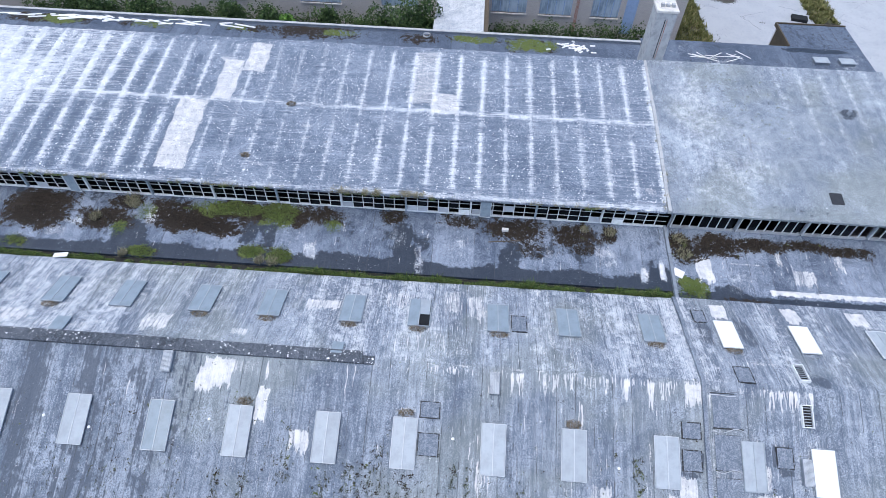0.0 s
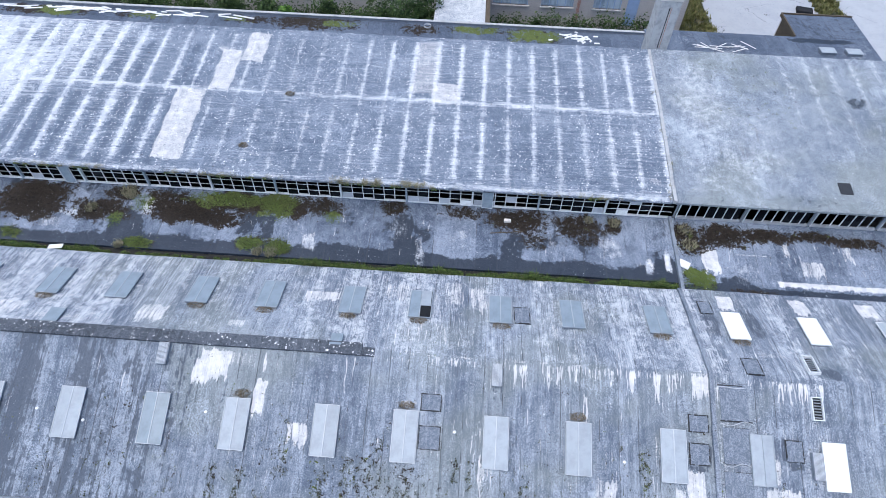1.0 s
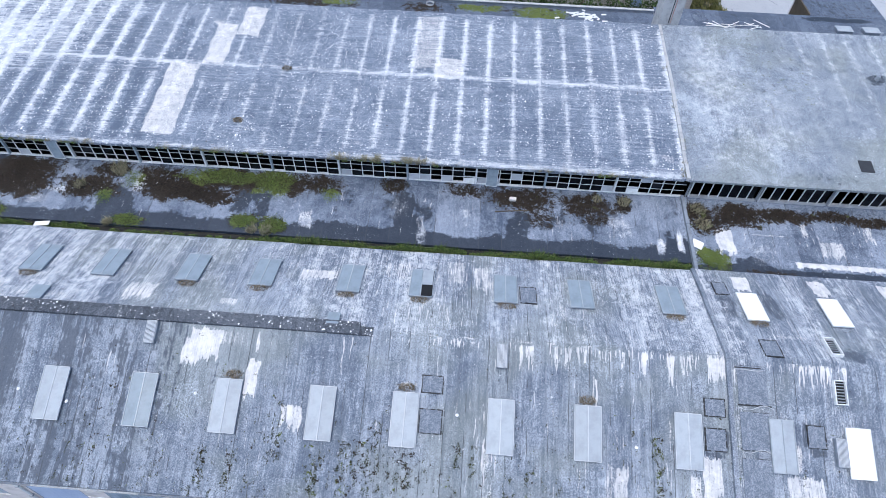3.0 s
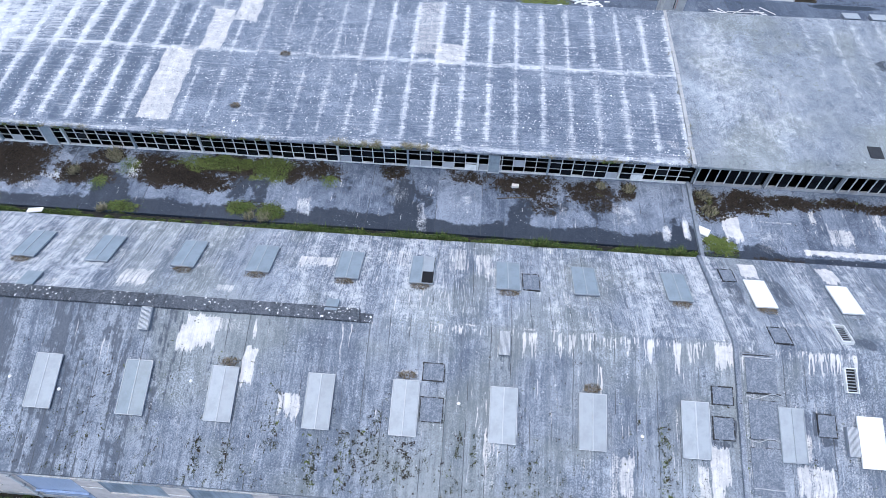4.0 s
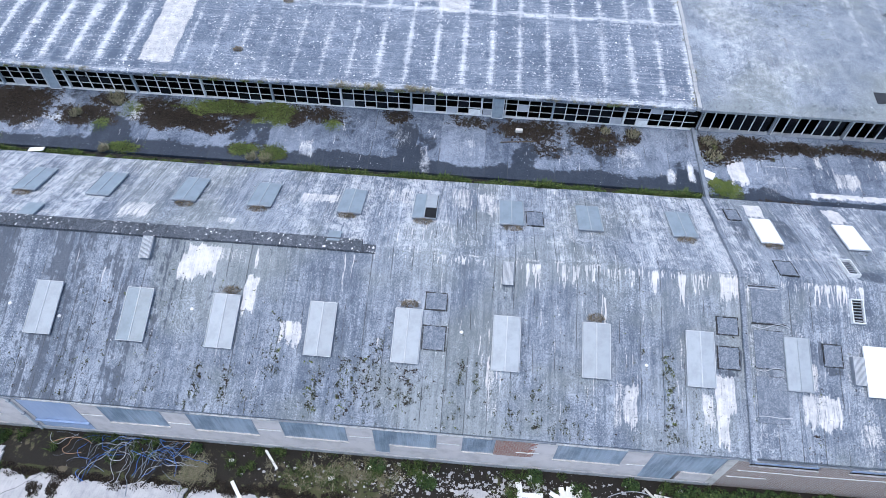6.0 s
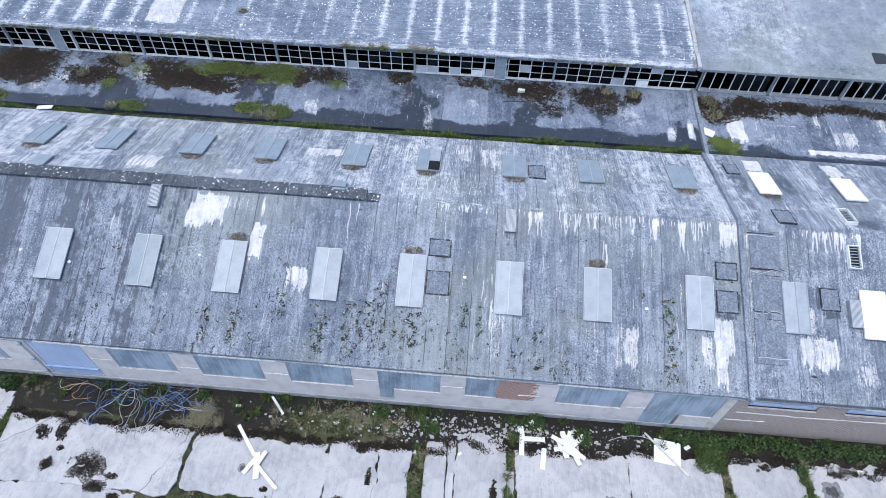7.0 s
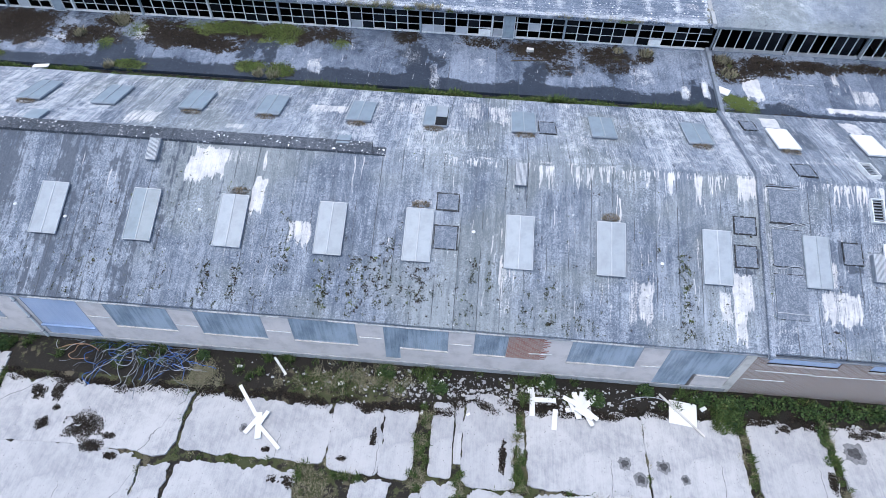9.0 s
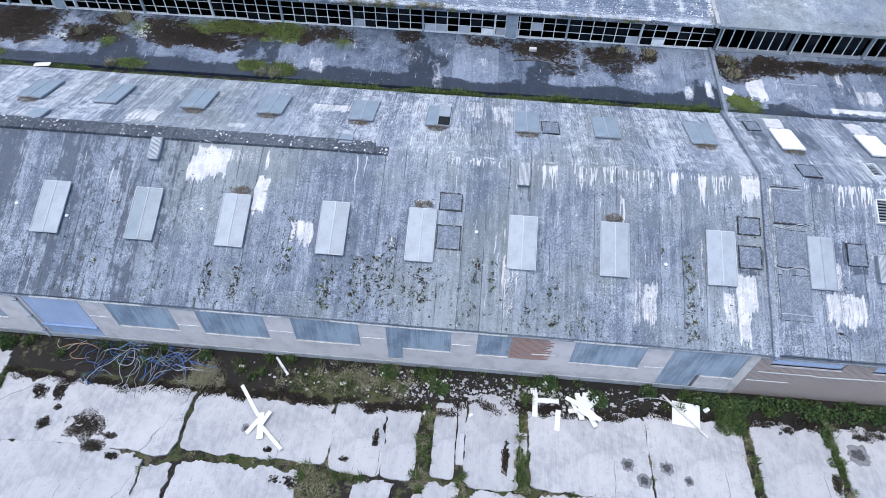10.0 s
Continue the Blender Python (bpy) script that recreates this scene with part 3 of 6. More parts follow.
def hall_chalk(x, y):
    squares = rects([(-16.6, 7.65, 1.15, 3.35, 0.66), (-14.65, 13.2, 0.85, 2.3, 0.66), (-12.95, 15.9, 0.9, 1.75, 0.68), (0.45, 14.7, 1.0, 3.0, 0.54), (2.1, 11.9, 1.08, 1.1, 0.64), (15.6, 6.6, 0.4, 0.9, 0.36)])(x, y)
    k = (x - 3.12) / STRIPE
    off = np.abs(k - np.round(k)) * STRIPE
    comb = np.abs((y * 3.3 + off * 2.4) % 1.0 - 0.5) * 2
    spine = 0.56 * np.clip(1 - off / 0.30, 0, 1) * comb * band(y, 3.8, 17.6, 0.6) * (x > -45)
    node = 0.55 * np.clip(1 - off / 0.4, 0, 1) * np.clip(1 - np.abs(y - 11.05) / 0.4, 0, 1) * (0.6 + 0.6 * hashed(np.round(k), 3))
    smears = blots([(-7.6, 7.8, 0.4, 0.25, 0.5), (-7.8, 8.9, 0.5, 0.2, 0.5), (-15.5, 15.6, 0.5, 0.3, 0.55), (-14.9, 14.4, 0.45, 0.25, 0.55), (-10.6, 5.2, 0.6, 0.2, 0.45), (16.6, 4.9, 0.5, 0.4, 0.5), (-3.4, 4.6, 0.4, 0.2, 0.45)])(x, y)
    return np.maximum.reduce([squares, spine, node, smears])


def hall_dark(x, y):
    k = (x - 3.12) / STRIPE
    between = np.clip(np.abs(k - np.round(k)) * 4.0 - 0.7, 0, 1)
    depth = np.clip((-x - 15) / 4, 0, 1) * np.clip((x + 34) / 6, 0, 1) * band(y, 3.2, 10.6, 0.8)
    upper = 0.8 * np.clip((-x - 14) / 3, 0, 1) * np.clip((x + 27) / 4, 0, 1) * band(y, 11.4, 16.5, 1.0)
    return np.maximum(depth, upper) * between * (0.74 + 0.24 * waves(38, 1.6)(x, y)) + 0.16 * np.clip(0.3 + waves(39, 0.8, 1, 0.3)(x, y), 0, 1) + 0.3 * np.clip(1 - np.abs(y - 4.1) / 0.5, 0, 1) * np.clip(waves(40, 0.8)(x, y), 0, 1)


def hall_right_white(x, y):
    k = (x - 29.6) / 1.8
    off = np.abs(k - np.round(k)) * 1.8
    ribs = 0.24 * np.clip(1 - off / 0.35, 0, 1) * np.clip((x - 25) / 3, 0, 1) * np.clip((y - 7) / 4, 0, 1)
    return ribs + 0.32 + 0.14 * waves(41, 2.4)(x, y) + blots([(21.0, 11.0, 1.9, 4.5, 0.34), (23.2, 9.0, 2.4, 3.4, 0.30), (20.2, 6.5, 1.6, 2.0, 0.22)])(x, y)


def hall_right_dark(x, y):
    return most(rects([(18.5, 10.5, 0.5, 7.0, 0.26), (24.3, 9.6, 0.12, 0.9, 0.6), (24.2, 9.9, 0.7, 0.14, 0.5)]), blots([(32.4, 13.4, 0.7, 0.6, 0.55), (21.9, 14.4, 2.6, 1.8, 0.22), (20.0, 4.0, 3, 0.6, 0.3), (23.0, 7.9, 0.8, 0.6, 0.4), (26.5, 4.1, 3.0, 0.4, 0.35)]))(x, y) + 0.08


LOW_BROWN = [(-25.5, 1.9, 2.3, 1.6), (-20.6, 1.4, 1.9, 0.9, 0.85), (-19.6, 2.9, 1.2, 0.6, 0.8), (-14.8, 1.7, 2.6, 0.95), (-11.5, 2.7, 2.4, 0.8), (-8.4, 2.6, 2.2, 0.95, 0.9),
             (-5.6, 2.7, 1.5, 0.8, 0.7), (-0.8, 3.0, 0.9, 0.7, 0.7), (4.0, 3.0, 1.6, 0.6, 0.6), (-12.6, 1.2, 1.8, 0.7, 0.85), (-16.2, 2.6, 1.6, 0.7, 0.8), (7.6, 2.6, 2.0, 0.9, 0.8), (8.6, 1.2, 1.0, 0.8, 0.55), (11.6, 2.4, 1.6, 0.9, 0.78), (14.1, 2.7, 0.55, 0.7, 0.85),
             (12.2, 1.3, 0.9, 0.5, 0.6), (-9.9, -0.6, 1.0, 0.5, 0.8), (-8.0, -0.7, 0.8, 0.6, 0.85), (-17.2, -1.1, 1.0, 0.4, 0.8), (-25.8, -0.9, 0.7, 0.4, 0.7)]
LOW_GREEN = [(-18.0, 2.2, 0.6, 0.7), (-12.2, 2.8, 2.6, 0.6), (-8.7, 2.6, 1.2, 1.1), (-9.9, -0.6, 0.9, 0.6), (-8.0, -0.7, 0.8, 0.6), (-17.2, -1.1, 1.0, 0.5), (-19.4, 0.6, 0.5, 0.6), (-25.8, -0.9, 0.8, 0.5), (-4.9, 1.8, 0.6, 0.5)]


def low_white(x, y):
    return 0.22 * np.clip(waves(51, 0.9, 1, 0.5)(x, y), 0, 1) + blots([
        (-17.4, 1.9, 0.45, 0.8, 0.9), (-6.1, -0.3, 0.5, 0.6, 0.6), (1.3, -0.8, 0.35, 0.8, 0.55), (13.6, 0.6, 0.9, 0.9, 0.5), (16.1, -0.4, 0.3, 0.6, 0.65), (17.35, 0.0, 0.2, 0.8, 0.8),
        (-22.6, 1.0, 1.2, 0.3, 0.5), (-1.5, 1.2, 1.6, 0.7, 0.28), (3.6, 0.6, 1.8, 0.9, 0.3)])(x, y)


def low_dark(x, y):
    ragged_foot = 0.28 * np.clip(waves(55, 0.5)(x, y) + 0.4 * waves(56, 0.22)(x, y), 0, 1)
    wet = ragged_foot + np.clip(1.15 - (y + 1.5) / (1.05 + 0.4 * waves(53, 1.5)(x, y)), 0, 1) * 1.3 + 0.21 + 0.18 * waves(54, 1.0)(x, y)
    sheets = rects([(-18.6, 0.2, 1.0, 0.95, 0.75), (-9.1, 0.8, 0.55, 1.0, 0.7), (0.1, 0.8, 0.6, 1.9, 0.5), (-4.8, -0.9, 0.6, 0.62, 0.6), (16.9, 0.6, 0.5, 2.0, 0.22)])(x, y)
    return np.maximum(wet, sheets) + 0.7 * blots([(-18.4, 0.3, 1.0, 1.6, 0.6), (-10.4, 1.2, 0.6, 1.1, 0.65), (0.0, 0.8, 1.0, 1.4, 0.55), (7.4, 0.3, 0.7, 1.0, 0.6), (16.9, 1.5, 0.4, 2.0, 0.3), (11.0, 1.4, 2.5, 0.9, 0.35)])(x, y)


LOW_CHALK = most(
    brushed([(-17.7, -16.9, 1.55, 2.95, 0.75), (16.0, 16.4, -0.9, 0.25, 0.6), (17.15, 17.45, -1.0, 0.6, 0.85), (-6.6, -5.7, -0.6, 0.6, 0.5), (-4.3, -2.0, -0.5, 1.4, 0.36), (13.0, 14.2, 0.4, 1.8, 0.42), (0.9, 1.4, -0.7, 0.8, 0.5), (-24.2, -22.8, -0.5, 0.6, 0.5), (9.4, 10.6, 0.0, 1.2, 0.4)], 8),
    strokes([(-28, 17.5, 3.0, 3.4, 110, 0.2, 1.0, 0.03, 0.62)], 105))
LOW_RIGHT_CHALK = most(
    brushed([(19.6, 20.7, -1.1, 1.4, 0.95), (21.9, 24.0, 0.8, 1.0, 0.8), (25.9, 27.4, -0.85, 0.85, 0.66), (24.1, 28.8, -1.45, -0.9, 1.1), (28.8, 32.0, -1.5, -0.9, 1.0), (25.0, 25.5, 0.7, 2.1, 0.7), (28.9, 29.5, 0.6, 2.2, 0.65)], 9),
    strokes([(20.5, 31, 2.2, 2.6, 50, 0.2, 1.0, 0.035, 0.66)], 106))


def low_right_white(x, y):
    return 0.16 + 0.2 * waves(52, 0.9, 1, 0.5)(x, y) + blots([(22.4, -0.4, 1.0, 0.9, 0.35)])(x, y)


def low_right_moss(x, y):
    return blots([(21.2, 2.3, 1.6, 0.95, 1.0), (24.0, 2.5, 1.8, 0.6, 0.9), (27.3, 2.7, 1.8, 0.45, 0.85), (30.2, 2.4, 1.6, 0.45, 0.85), (18.9, 1.9, 0.9, 1.2, 0.95), (19.2, -1.0, 0.9, 0.7, 1.0), (22.5, -1.85, 1.4, 0.15, 0.7)])(x, y)


def low_right_dark(x, y):
    return 1.0 * np.clip(1 - np.abs(y + 1.75) / 0.45, 0, 1) + blots([(21.5, -1.3, 1.2, 0.5, 0.7)])(x, y)


# ---- ground ----
def yard_green(x, y):
    strip = band(y, -18.6, -16.4, 0.5) * np.clip(0.05 + 0.4 * waves(61, 1.4)(x, y), 0, 1)
    rest = np.where(y < -18.4, 0.55 + 0.25 * waves(62, 1.1)(x, y), 0)
    far = np.where(y > 20, 0.6, 0)
    return np.maximum.reduce([strip, rest, far]) + blots([(-1.6, -17.9, 2.6, 0.7, 0.5), (16.6, -17.9, 0.8, 0.9, 0.5)])(x, y)


tagged(sheet("ground", -40, 45, -30, -15, 0.15, lambda x, y: -0.05 + 0.02 * waves(63, 0.7)(x, y), SOIL, {"green": yard_green, "white": nothing}, 0.5), "black wet soil with moss and crumbled concrete", "ground", kind="structure")
tagged(sheet("ground_far", -400, 500, -14.99, 900, 3.0, lambda x, y: -0.06 + 0 * x, SOIL, {"green": lambda x, y: 0 * x + 0.62, "white": nothing}, 0.5), "rough grass and soil beyond the roofs", "ground", kind="structure")
tagged(sheet("ground_near", -400, 500, -300, -30, 6.0, lambda x, y: -0.06 + 0 * x, SLAB, {"dark": nothing}, 0.5), "pale concrete yard running off", "ground", kind="structure")

tagged(sheet("pavement", 31.3, 44.9, 27.3, 90, 0.4, lambda x, y: 0 * x + 0.02, FAR_CONCRETE, {"dark": blots([(35.3, 49.6, 1.6, 1.0, 1.2), (38.5, 44.0, 0.3, 0.2, 1.0)])}, 0.2), "pale concrete yard behind the roofs with an oil stain", "pavement", kind="structure")
tagged(sheet("road", 47.9, 62, -14, 160, 0.8, lambda x, y: 0 * x + 0.02, FAR_CONCRETE, {"dark": blots([(46.9, 22, 0.8, 2.2, 0.8)])}, 0.2), "pale worn concrete road beside the factory", "road", kind="structure")
tagged(sheet("pavement_side", 40.0, 47.9, -14, 44.0, 0.8, lambda x, y: 0 * x + 0.01, FAR_CONCRETE, {"dark": nothing}, 0.2), "pale concrete apron beside the factory", "pavement", kind="structure")


# ---- roofs ----
def front_z(x, y):
    sag = 0.03 * waves(71, 2.4)(x, y) + 0.012 * waves(72, 0.6)(x, y)
    return lerp(y, [(-16.8, 3.86), (-8.9, 7.05), (-8.6, 7.13), (-2.1, 5.75)]) + sag


def right_z(x, y):
    return front_z(x, y) + 0.12


def low_z(x, y):
    return 5.72 + (y + 1.5) * 0.1 + 0.015 * waves(73, 1.2)(x, y)


def hall_z(x, y):
    k = (x - 3.12) / STRIPE
    off = np.abs(k - np.round(k)) * STRIPE
    return lerp(y, [(3.3, 8.05), (11.1, 9.25), (18.1, 10.1)]) + 0.05 * np.clip(1 - off / 0.35, 0, 1) + 0.02 * waves(74, 2.0)(x, y)


def hall_right_z(x, y):
    return lerp(y, [(3.3, 8.02), (11.1, 9.2), (18.4, 10.0)]) + 0.02 * waves(75, 2.0)(x, y)


def back_z(x, y):
    return 6.8 + 0.015 * waves(76, 1.5)(x, y)


def front_fields(white, moss, green, dark, chalk=nothing):
    return {"white": white, "moss": moss, "green": green, "dark": dark, "chalk": chalk}


tagged(sheet("roof_front", -34, SEAM, -16.62, -2.1, (0.036, 0.11), front_z, FELT_FRONT, front_fields(front_white, front_moss, front_green, front_dark, FRONT_CHALK), 0.1), "weathered grey felt roof streaked white with moss at the eaves", "roof", kind="structure")
tagged(sheet("roof_front_right", SEAM, 46, -16.62, -2.1, (0.05, 0.11), right_z, FELT_FRONT, front_fields(right_white, front_moss, front_green, right_dark, RIGHT_CHALK), 0.1), "weathered grey felt roof with white coated squares", "roof", kind="structure")
tagged(sheet("roof_low", -55, 17.85, -1.5, 3.62, 0.07, low_z, FELT_LOW, front_fields(low_white, lambda x, y: 1.12 * blots(LOW_BROWN)(x, y), blots(LOW_GREEN), low_dark, LOW_CHALK)), "damp flat felt roof with brown and green moss", "roof", kind="structure")
tagged(sheet("roof_low_right", 18.0, 46, -2.3, 3.62, 0.07, low_z, FELT_LOW, front_fields(low_right_white, low_right_moss, blots([(19.2, -1.0, 0.9, 0.7), (18.9, 1.9, 0.8, 1.2, 0.35)]), low_right_dark, LOW_RIGHT_CHALK)), "damp flat felt roof with brown moss and white coating", "roof", kind="structure")
tagged(sheet("roof_hall", -75, 17.6, 3.3, 18.1, (0.07, 0.11), hall_z, FELT_HALL, front_fields(hall_white, nothing, nothing, hall_dark, hall_chalk), 0.16), "blue-grey hall roof with white feathery ribs", "roof", kind="structure")
tagged(sheet("roof_hall_right", 17.8, 36.5, 3.3, 18.4, 0.12, hall_right_z, FELT_SMOOTH, front_fields(hall_right_white, blots([(25.5, 13.5, 3.0, 4.0, 0.18)]), lambda x, y: 0 * x + 0.6, hall_right_dark), 0.16), "smooth granular grey felt hall roof", "roof", kind="structure")
BACK_MOSS = blots([(-36, 25.0, 4.0, 0.8, 0.9), (-27, 25.0, 2.5, 0.6, 0.7), (-17, 25.2, 2.4, 0.6, 0.75), (-11, 25.2, 4.0, 1.1, 0.85), (-1, 25.0, 1.6, 0.8, 0.8), (4, 25.3, 2.5, 0.6, 0.8), (9.3, 24.9, 2.4, 1.1, 0.9)])
BACK_GREEN = blots([(-35, 25.0, 1.8, 0.8), (-26, 25.0, 1.8, 0.6), (-18.4, 25.2, 1.2, 0.5), (-8.5, 25.2, 1.5, 0.5), (4, 25.3, 2.0, 0.7), (9.3, 24.9, 2.2, 1.0)])
tagged(sheet("roof_back", -75, 19.4, 18.3, 26.0, 0.12, back_z, FELT_SLATE, front_fields(lambda x, y: 0 * x + 0.05, BACK_MOSS, BACK_GREEN, lambda x, y: 0.16 + 0.16 * waves(77, 2.0)(x, y))), "dark wet flat roof with moss along its parapet", "roof", kind="structure")
tagged(sheet("roof_back_right", 19.6, 40.0, 18.6, 27.2, 0.12, back_z, FELT_SLATE, front_fields(lambda x, y: 0.25 + 0.2 * waves(79, 1.0)(x, y), nothing, nothing, blots([(35.5, 26.6, 2.6, 0.35, 1.3), (24, 26.5, 4, 0.6, 0.4)]))), "dark flat felt roof with a puddle", "roof", kind="structure")
tagged(sheet("roof_annex", 33.4, 40.0, 27.2, 31.2, 0.12, lambda x, y: back_z(x, y) + 0.02, FELT_SLATE, front_fields(nothing, nothing, nothing, lambda x, y: 0 * x + 0.42)), "dark felt roof of a small annex", "roof", kind="structure")


def structure(name, dims, mat, label, category="wall", r=0.0):
    return tagged(one(name, dims, mat, None, "", r), label, category, kind="structure")


# walls that carry the roofs
structure("wall_valley", (-34, 46, -2.35, -2.1, 0, 5.45), RENDER, "rendered wall under the valley gutter")
structure("wall_low_front", (-55, 46, -1.45, -1.2, 0, 5.4), RENDER, "rendered wall under the low roof")
structure("wall_hall_left", (-75, -74.7, 3.7, 18.0, 0, 7.7), RENDER, "rendered gable wall of the hall")
structure("wall_hall_right", (36.1, 36.4, 3.7, 18.2, 0, 7.8), RENDER, "rendered gable wall of the hall")
structure("wall_hall_back", (-75, 36.4, 17.7, 18.0, 0, 9.7), RENDER, "rendered back wall of the hall")
# coloured near-black so the panes above look into an unlit hall
structure("wall_hall_front", (-75, 36.4, 3.70, 3.79, 0, 6.2), DARK, "wall under the window strip, painted near-black as interior shade")
structure("wall_back_right", (19.7, 39.9, 26.9, 27.15, 0, 6.6), RENDER, "rendered wall of the low back block")
structure("wall_back_end", (39.7, 39.95, 18.7, 31.1, 0, 6.58), RENDER, "rendered end wall of the low back block")
structure("wall_annex", (33.5, 39.7, 30.9, 31.1, 0, 6.58), RENDER, "rendered wall of the annex")
structure("wall_annex_side", (33.5, 33.7, 27.2, 30.9, 0, 6.58), BARK, "dark boarded wall of the annex")
# the darkness of the hall is put into the floor colour
structure("floor", (-74.6, 36.0, 4.0, 17.7, -0.04, 0.02), DARK, "hall floor painted near-black as interior shade", "floor")
# shade of the gap between the roofs is put into the gutter colour
structure("valley_gutter", (-34, 17.85, -2.1, -1.5, 5.3, 5.5), GAP_SHADE, "valley gutter painted black as the shade of the gap", "gutter")
structure("valley_gutter_right", (18.0, 46, -2.12, -2.08, 5.3, 5.5), LEAD, "lead gutter edge", "gutter")
structure("gable_left", (-34, -33.7, -16.5, -2.4, 0, 3.6), RENDER, "rendered gable wall")
structure("gable_right", (45.7, 46, -16.5, -2.4, 0, 3.6), RENDER, "rendered gable wall")

# ---- front wall: piers, plinth and openings ----
WALL_Y, WALL_IN = -16.55, -16.27
OPENINGS = [(-21.6, -18.5, 1.5), (-16.85, -14.1, 0.12), (-12.85, -9.8, 1.6), (-8.55, -5.35, 1.55), (-4.05, -0.92, 1.65), (0.37, 3.4, 1.7), (4.62, 6.15, 1.68), (9.05, 12.25, 1.68), (13.45, 16.8, 1.45)]
HEAD = 3.72
bm = bmesh.new()
edge = -34.0
for x0, x1, sill in OPENINGS:
    if x0 > edge:
        box(bm, edge, x0, WALL_Y, WALL_IN, 0, HEAD)
    edge = x1
box(bm, edge, 17.05, WALL_Y, WALL_IN, 0, HEAD)
for x0, x1, sill in OPENINGS:
    if x0 == 0.37:
        box(bm, 1.1, x1, WALL_Y, WALL_IN, 0, sill)
        box(bm, x0, 1.1, WALL_Y, WALL_IN, 0, 0.6)
    elif x0 == 13.45:
        box(bm, 15.28, x1, WALL_Y, WALL_IN, 0, sill)
    else:
        box(bm, x0, x1, WALL_Y, WALL_IN, 0, sill)
WALL = tagged(part("wall_front", bm, RENDER), "pale rendered factory wall with bricked and sheeted openings", "wall", kind="structure")
one("plinth", (-34, 17.05, WALL_Y - 0.05, WALL_Y - 0.003, 0, 0.34), CONCRETE, WALL, "grey plinth")
one("brick_infill", (6.17, 7.78, WALL_Y - 0.025, WALL_Y - 0.003, 1.66, 3.7), BRICK_RED, WALL, "exposed red brick")
rng = random.Random(5)
for k in range(13):
    z = 1.7 + k * 0.156
    one("brick", (7.78, 7.84 + rng.uniform(0.02, 0.28), WALL_Y - 0.024, WALL_Y - 0.003, z, z + 0.066), BRICK_RED, WALL)
structure("lintel", (-34, 17.05, WALL_Y + 0.01, WALL_IN, HEAD + 0.003, 3.84), CONCRETE, "concrete beam under the eaves", "lintel")
# near-black colour stands for the unlit room behind the openings
structure("wall_inside", (-33.5, 45.5, -13.2, -13.0, 0, 4.6), DARK, "inner partition painted near-black as interior shade")

for i, (x0, x1, sill) in enumerate(OPENINGS):
    w = tagged(new("window_%d" % (i + 1)), "blocked factory window with rain-streaked blue-grey sheeting", "window", "front windows", "structure")
    w.location = (x0, WALL_Y + 0.012, sill)
    wide_, high = x1 - x0, HEAD - sill
    if i == 1:
        w["label"] = "tall opening closed with a pale blue sheet"
    mat = PALE_BLUE if i == 1 else INFILL
    count = max(2, round(wide_ / 0.95))
    for k in range(count):
        a, b = k * wide_ / count, (k + 1) * wide_ / count
        lo = 0.0
        if i == 8 and b < 1.9:
            lo = -sill + 0.05
        if i == 5 and b < 1.1:
            lo = -sill + 0.62
        bm = bmesh.new()
        ribs = 10
        for j in range(ribs):
            p, q = a + (b - a) * j / ribs, a + (b - a) * (j + 1) / ribs
            d = 0.006 if j % 2 and i != 1 else 0.0
            box(bm, p + 0.003, q - 0.003, d, d + 0.02, lo, high)
        part("sheet", bm, mat, w)
    for name, dims in (("jamb", (0.0, 0.03, -0.018, -0.003, 0, high)), ("jamb", (wide_ - 0.03, wide_, -0.018, -0.003, 0, high)), ("head", (0.03, wide_ - 0.03, -0.018, -0.003, high - 0.03, high))):
        one(name, dims, SHEET_DULL, w)
    if i not in (1,):
        x_from = 0.75 if i == 5 else (1.85 if i == 8 else -0.02)
        one("sill", (x_from, wide_ + 0.02, -0.07, -0.015, -0.05, 0.0), PALE_STONE, w, "pale sill")
    else:
        one("ledge", (0.0, wide_, -0.14, -0.02, 1.05, 1.14), SHEET_BLUE, w)

# brick end of the front wall
bm = bmesh.new()
box(bm, 17.05, 17.9, WALL_Y, WALL_IN, 0, HEAD)
box(bm, 17.9, 45.7, WALL_Y, WALL_IN, 0, 3.0)
for a, b in ((21.05, 22.4), (25.6, 27.0), (30.2, 31.5), (34.7, 45.7)):
    box(bm, a, b, WALL_Y, WALL_IN, 3.0, HEAD)
BWALL = tagged(part("wall_brick", bm, BRICK_BROWN), "brown brick wall with high strip windows", "wall", kind="structure")
one("corner_strip", (16.83, 17.25, WALL_Y - 0.03, WALL_Y - 0.003, 0.0, 3.7), PALE_STONE, BWALL, "pale corner pier")
for i, (a, b) in enumerate(((17.9, 21.05), (22.4, 25.6), (27.0, 30.2), (31.5, 34.7))):
    w = tagged(new("window_%d" % (20 + i)), "high strip window with pale sheeting in a brick wall", "window", "strip windows", "structure")
    w.location = (a, WALL_Y + 0.06, 3.0)
    n = 3
    for k in range(n):
        one("pane", (k * (b - a) / n + 0.01, (k + 1) * (b - a) / n - 0.01, 0, 0.02, 0, 0.72), PALE_BLUE, w)
    one("sill", (0, b - a, -0.12, -0.003, -0.05, 0.0), PALE_STONE, w)

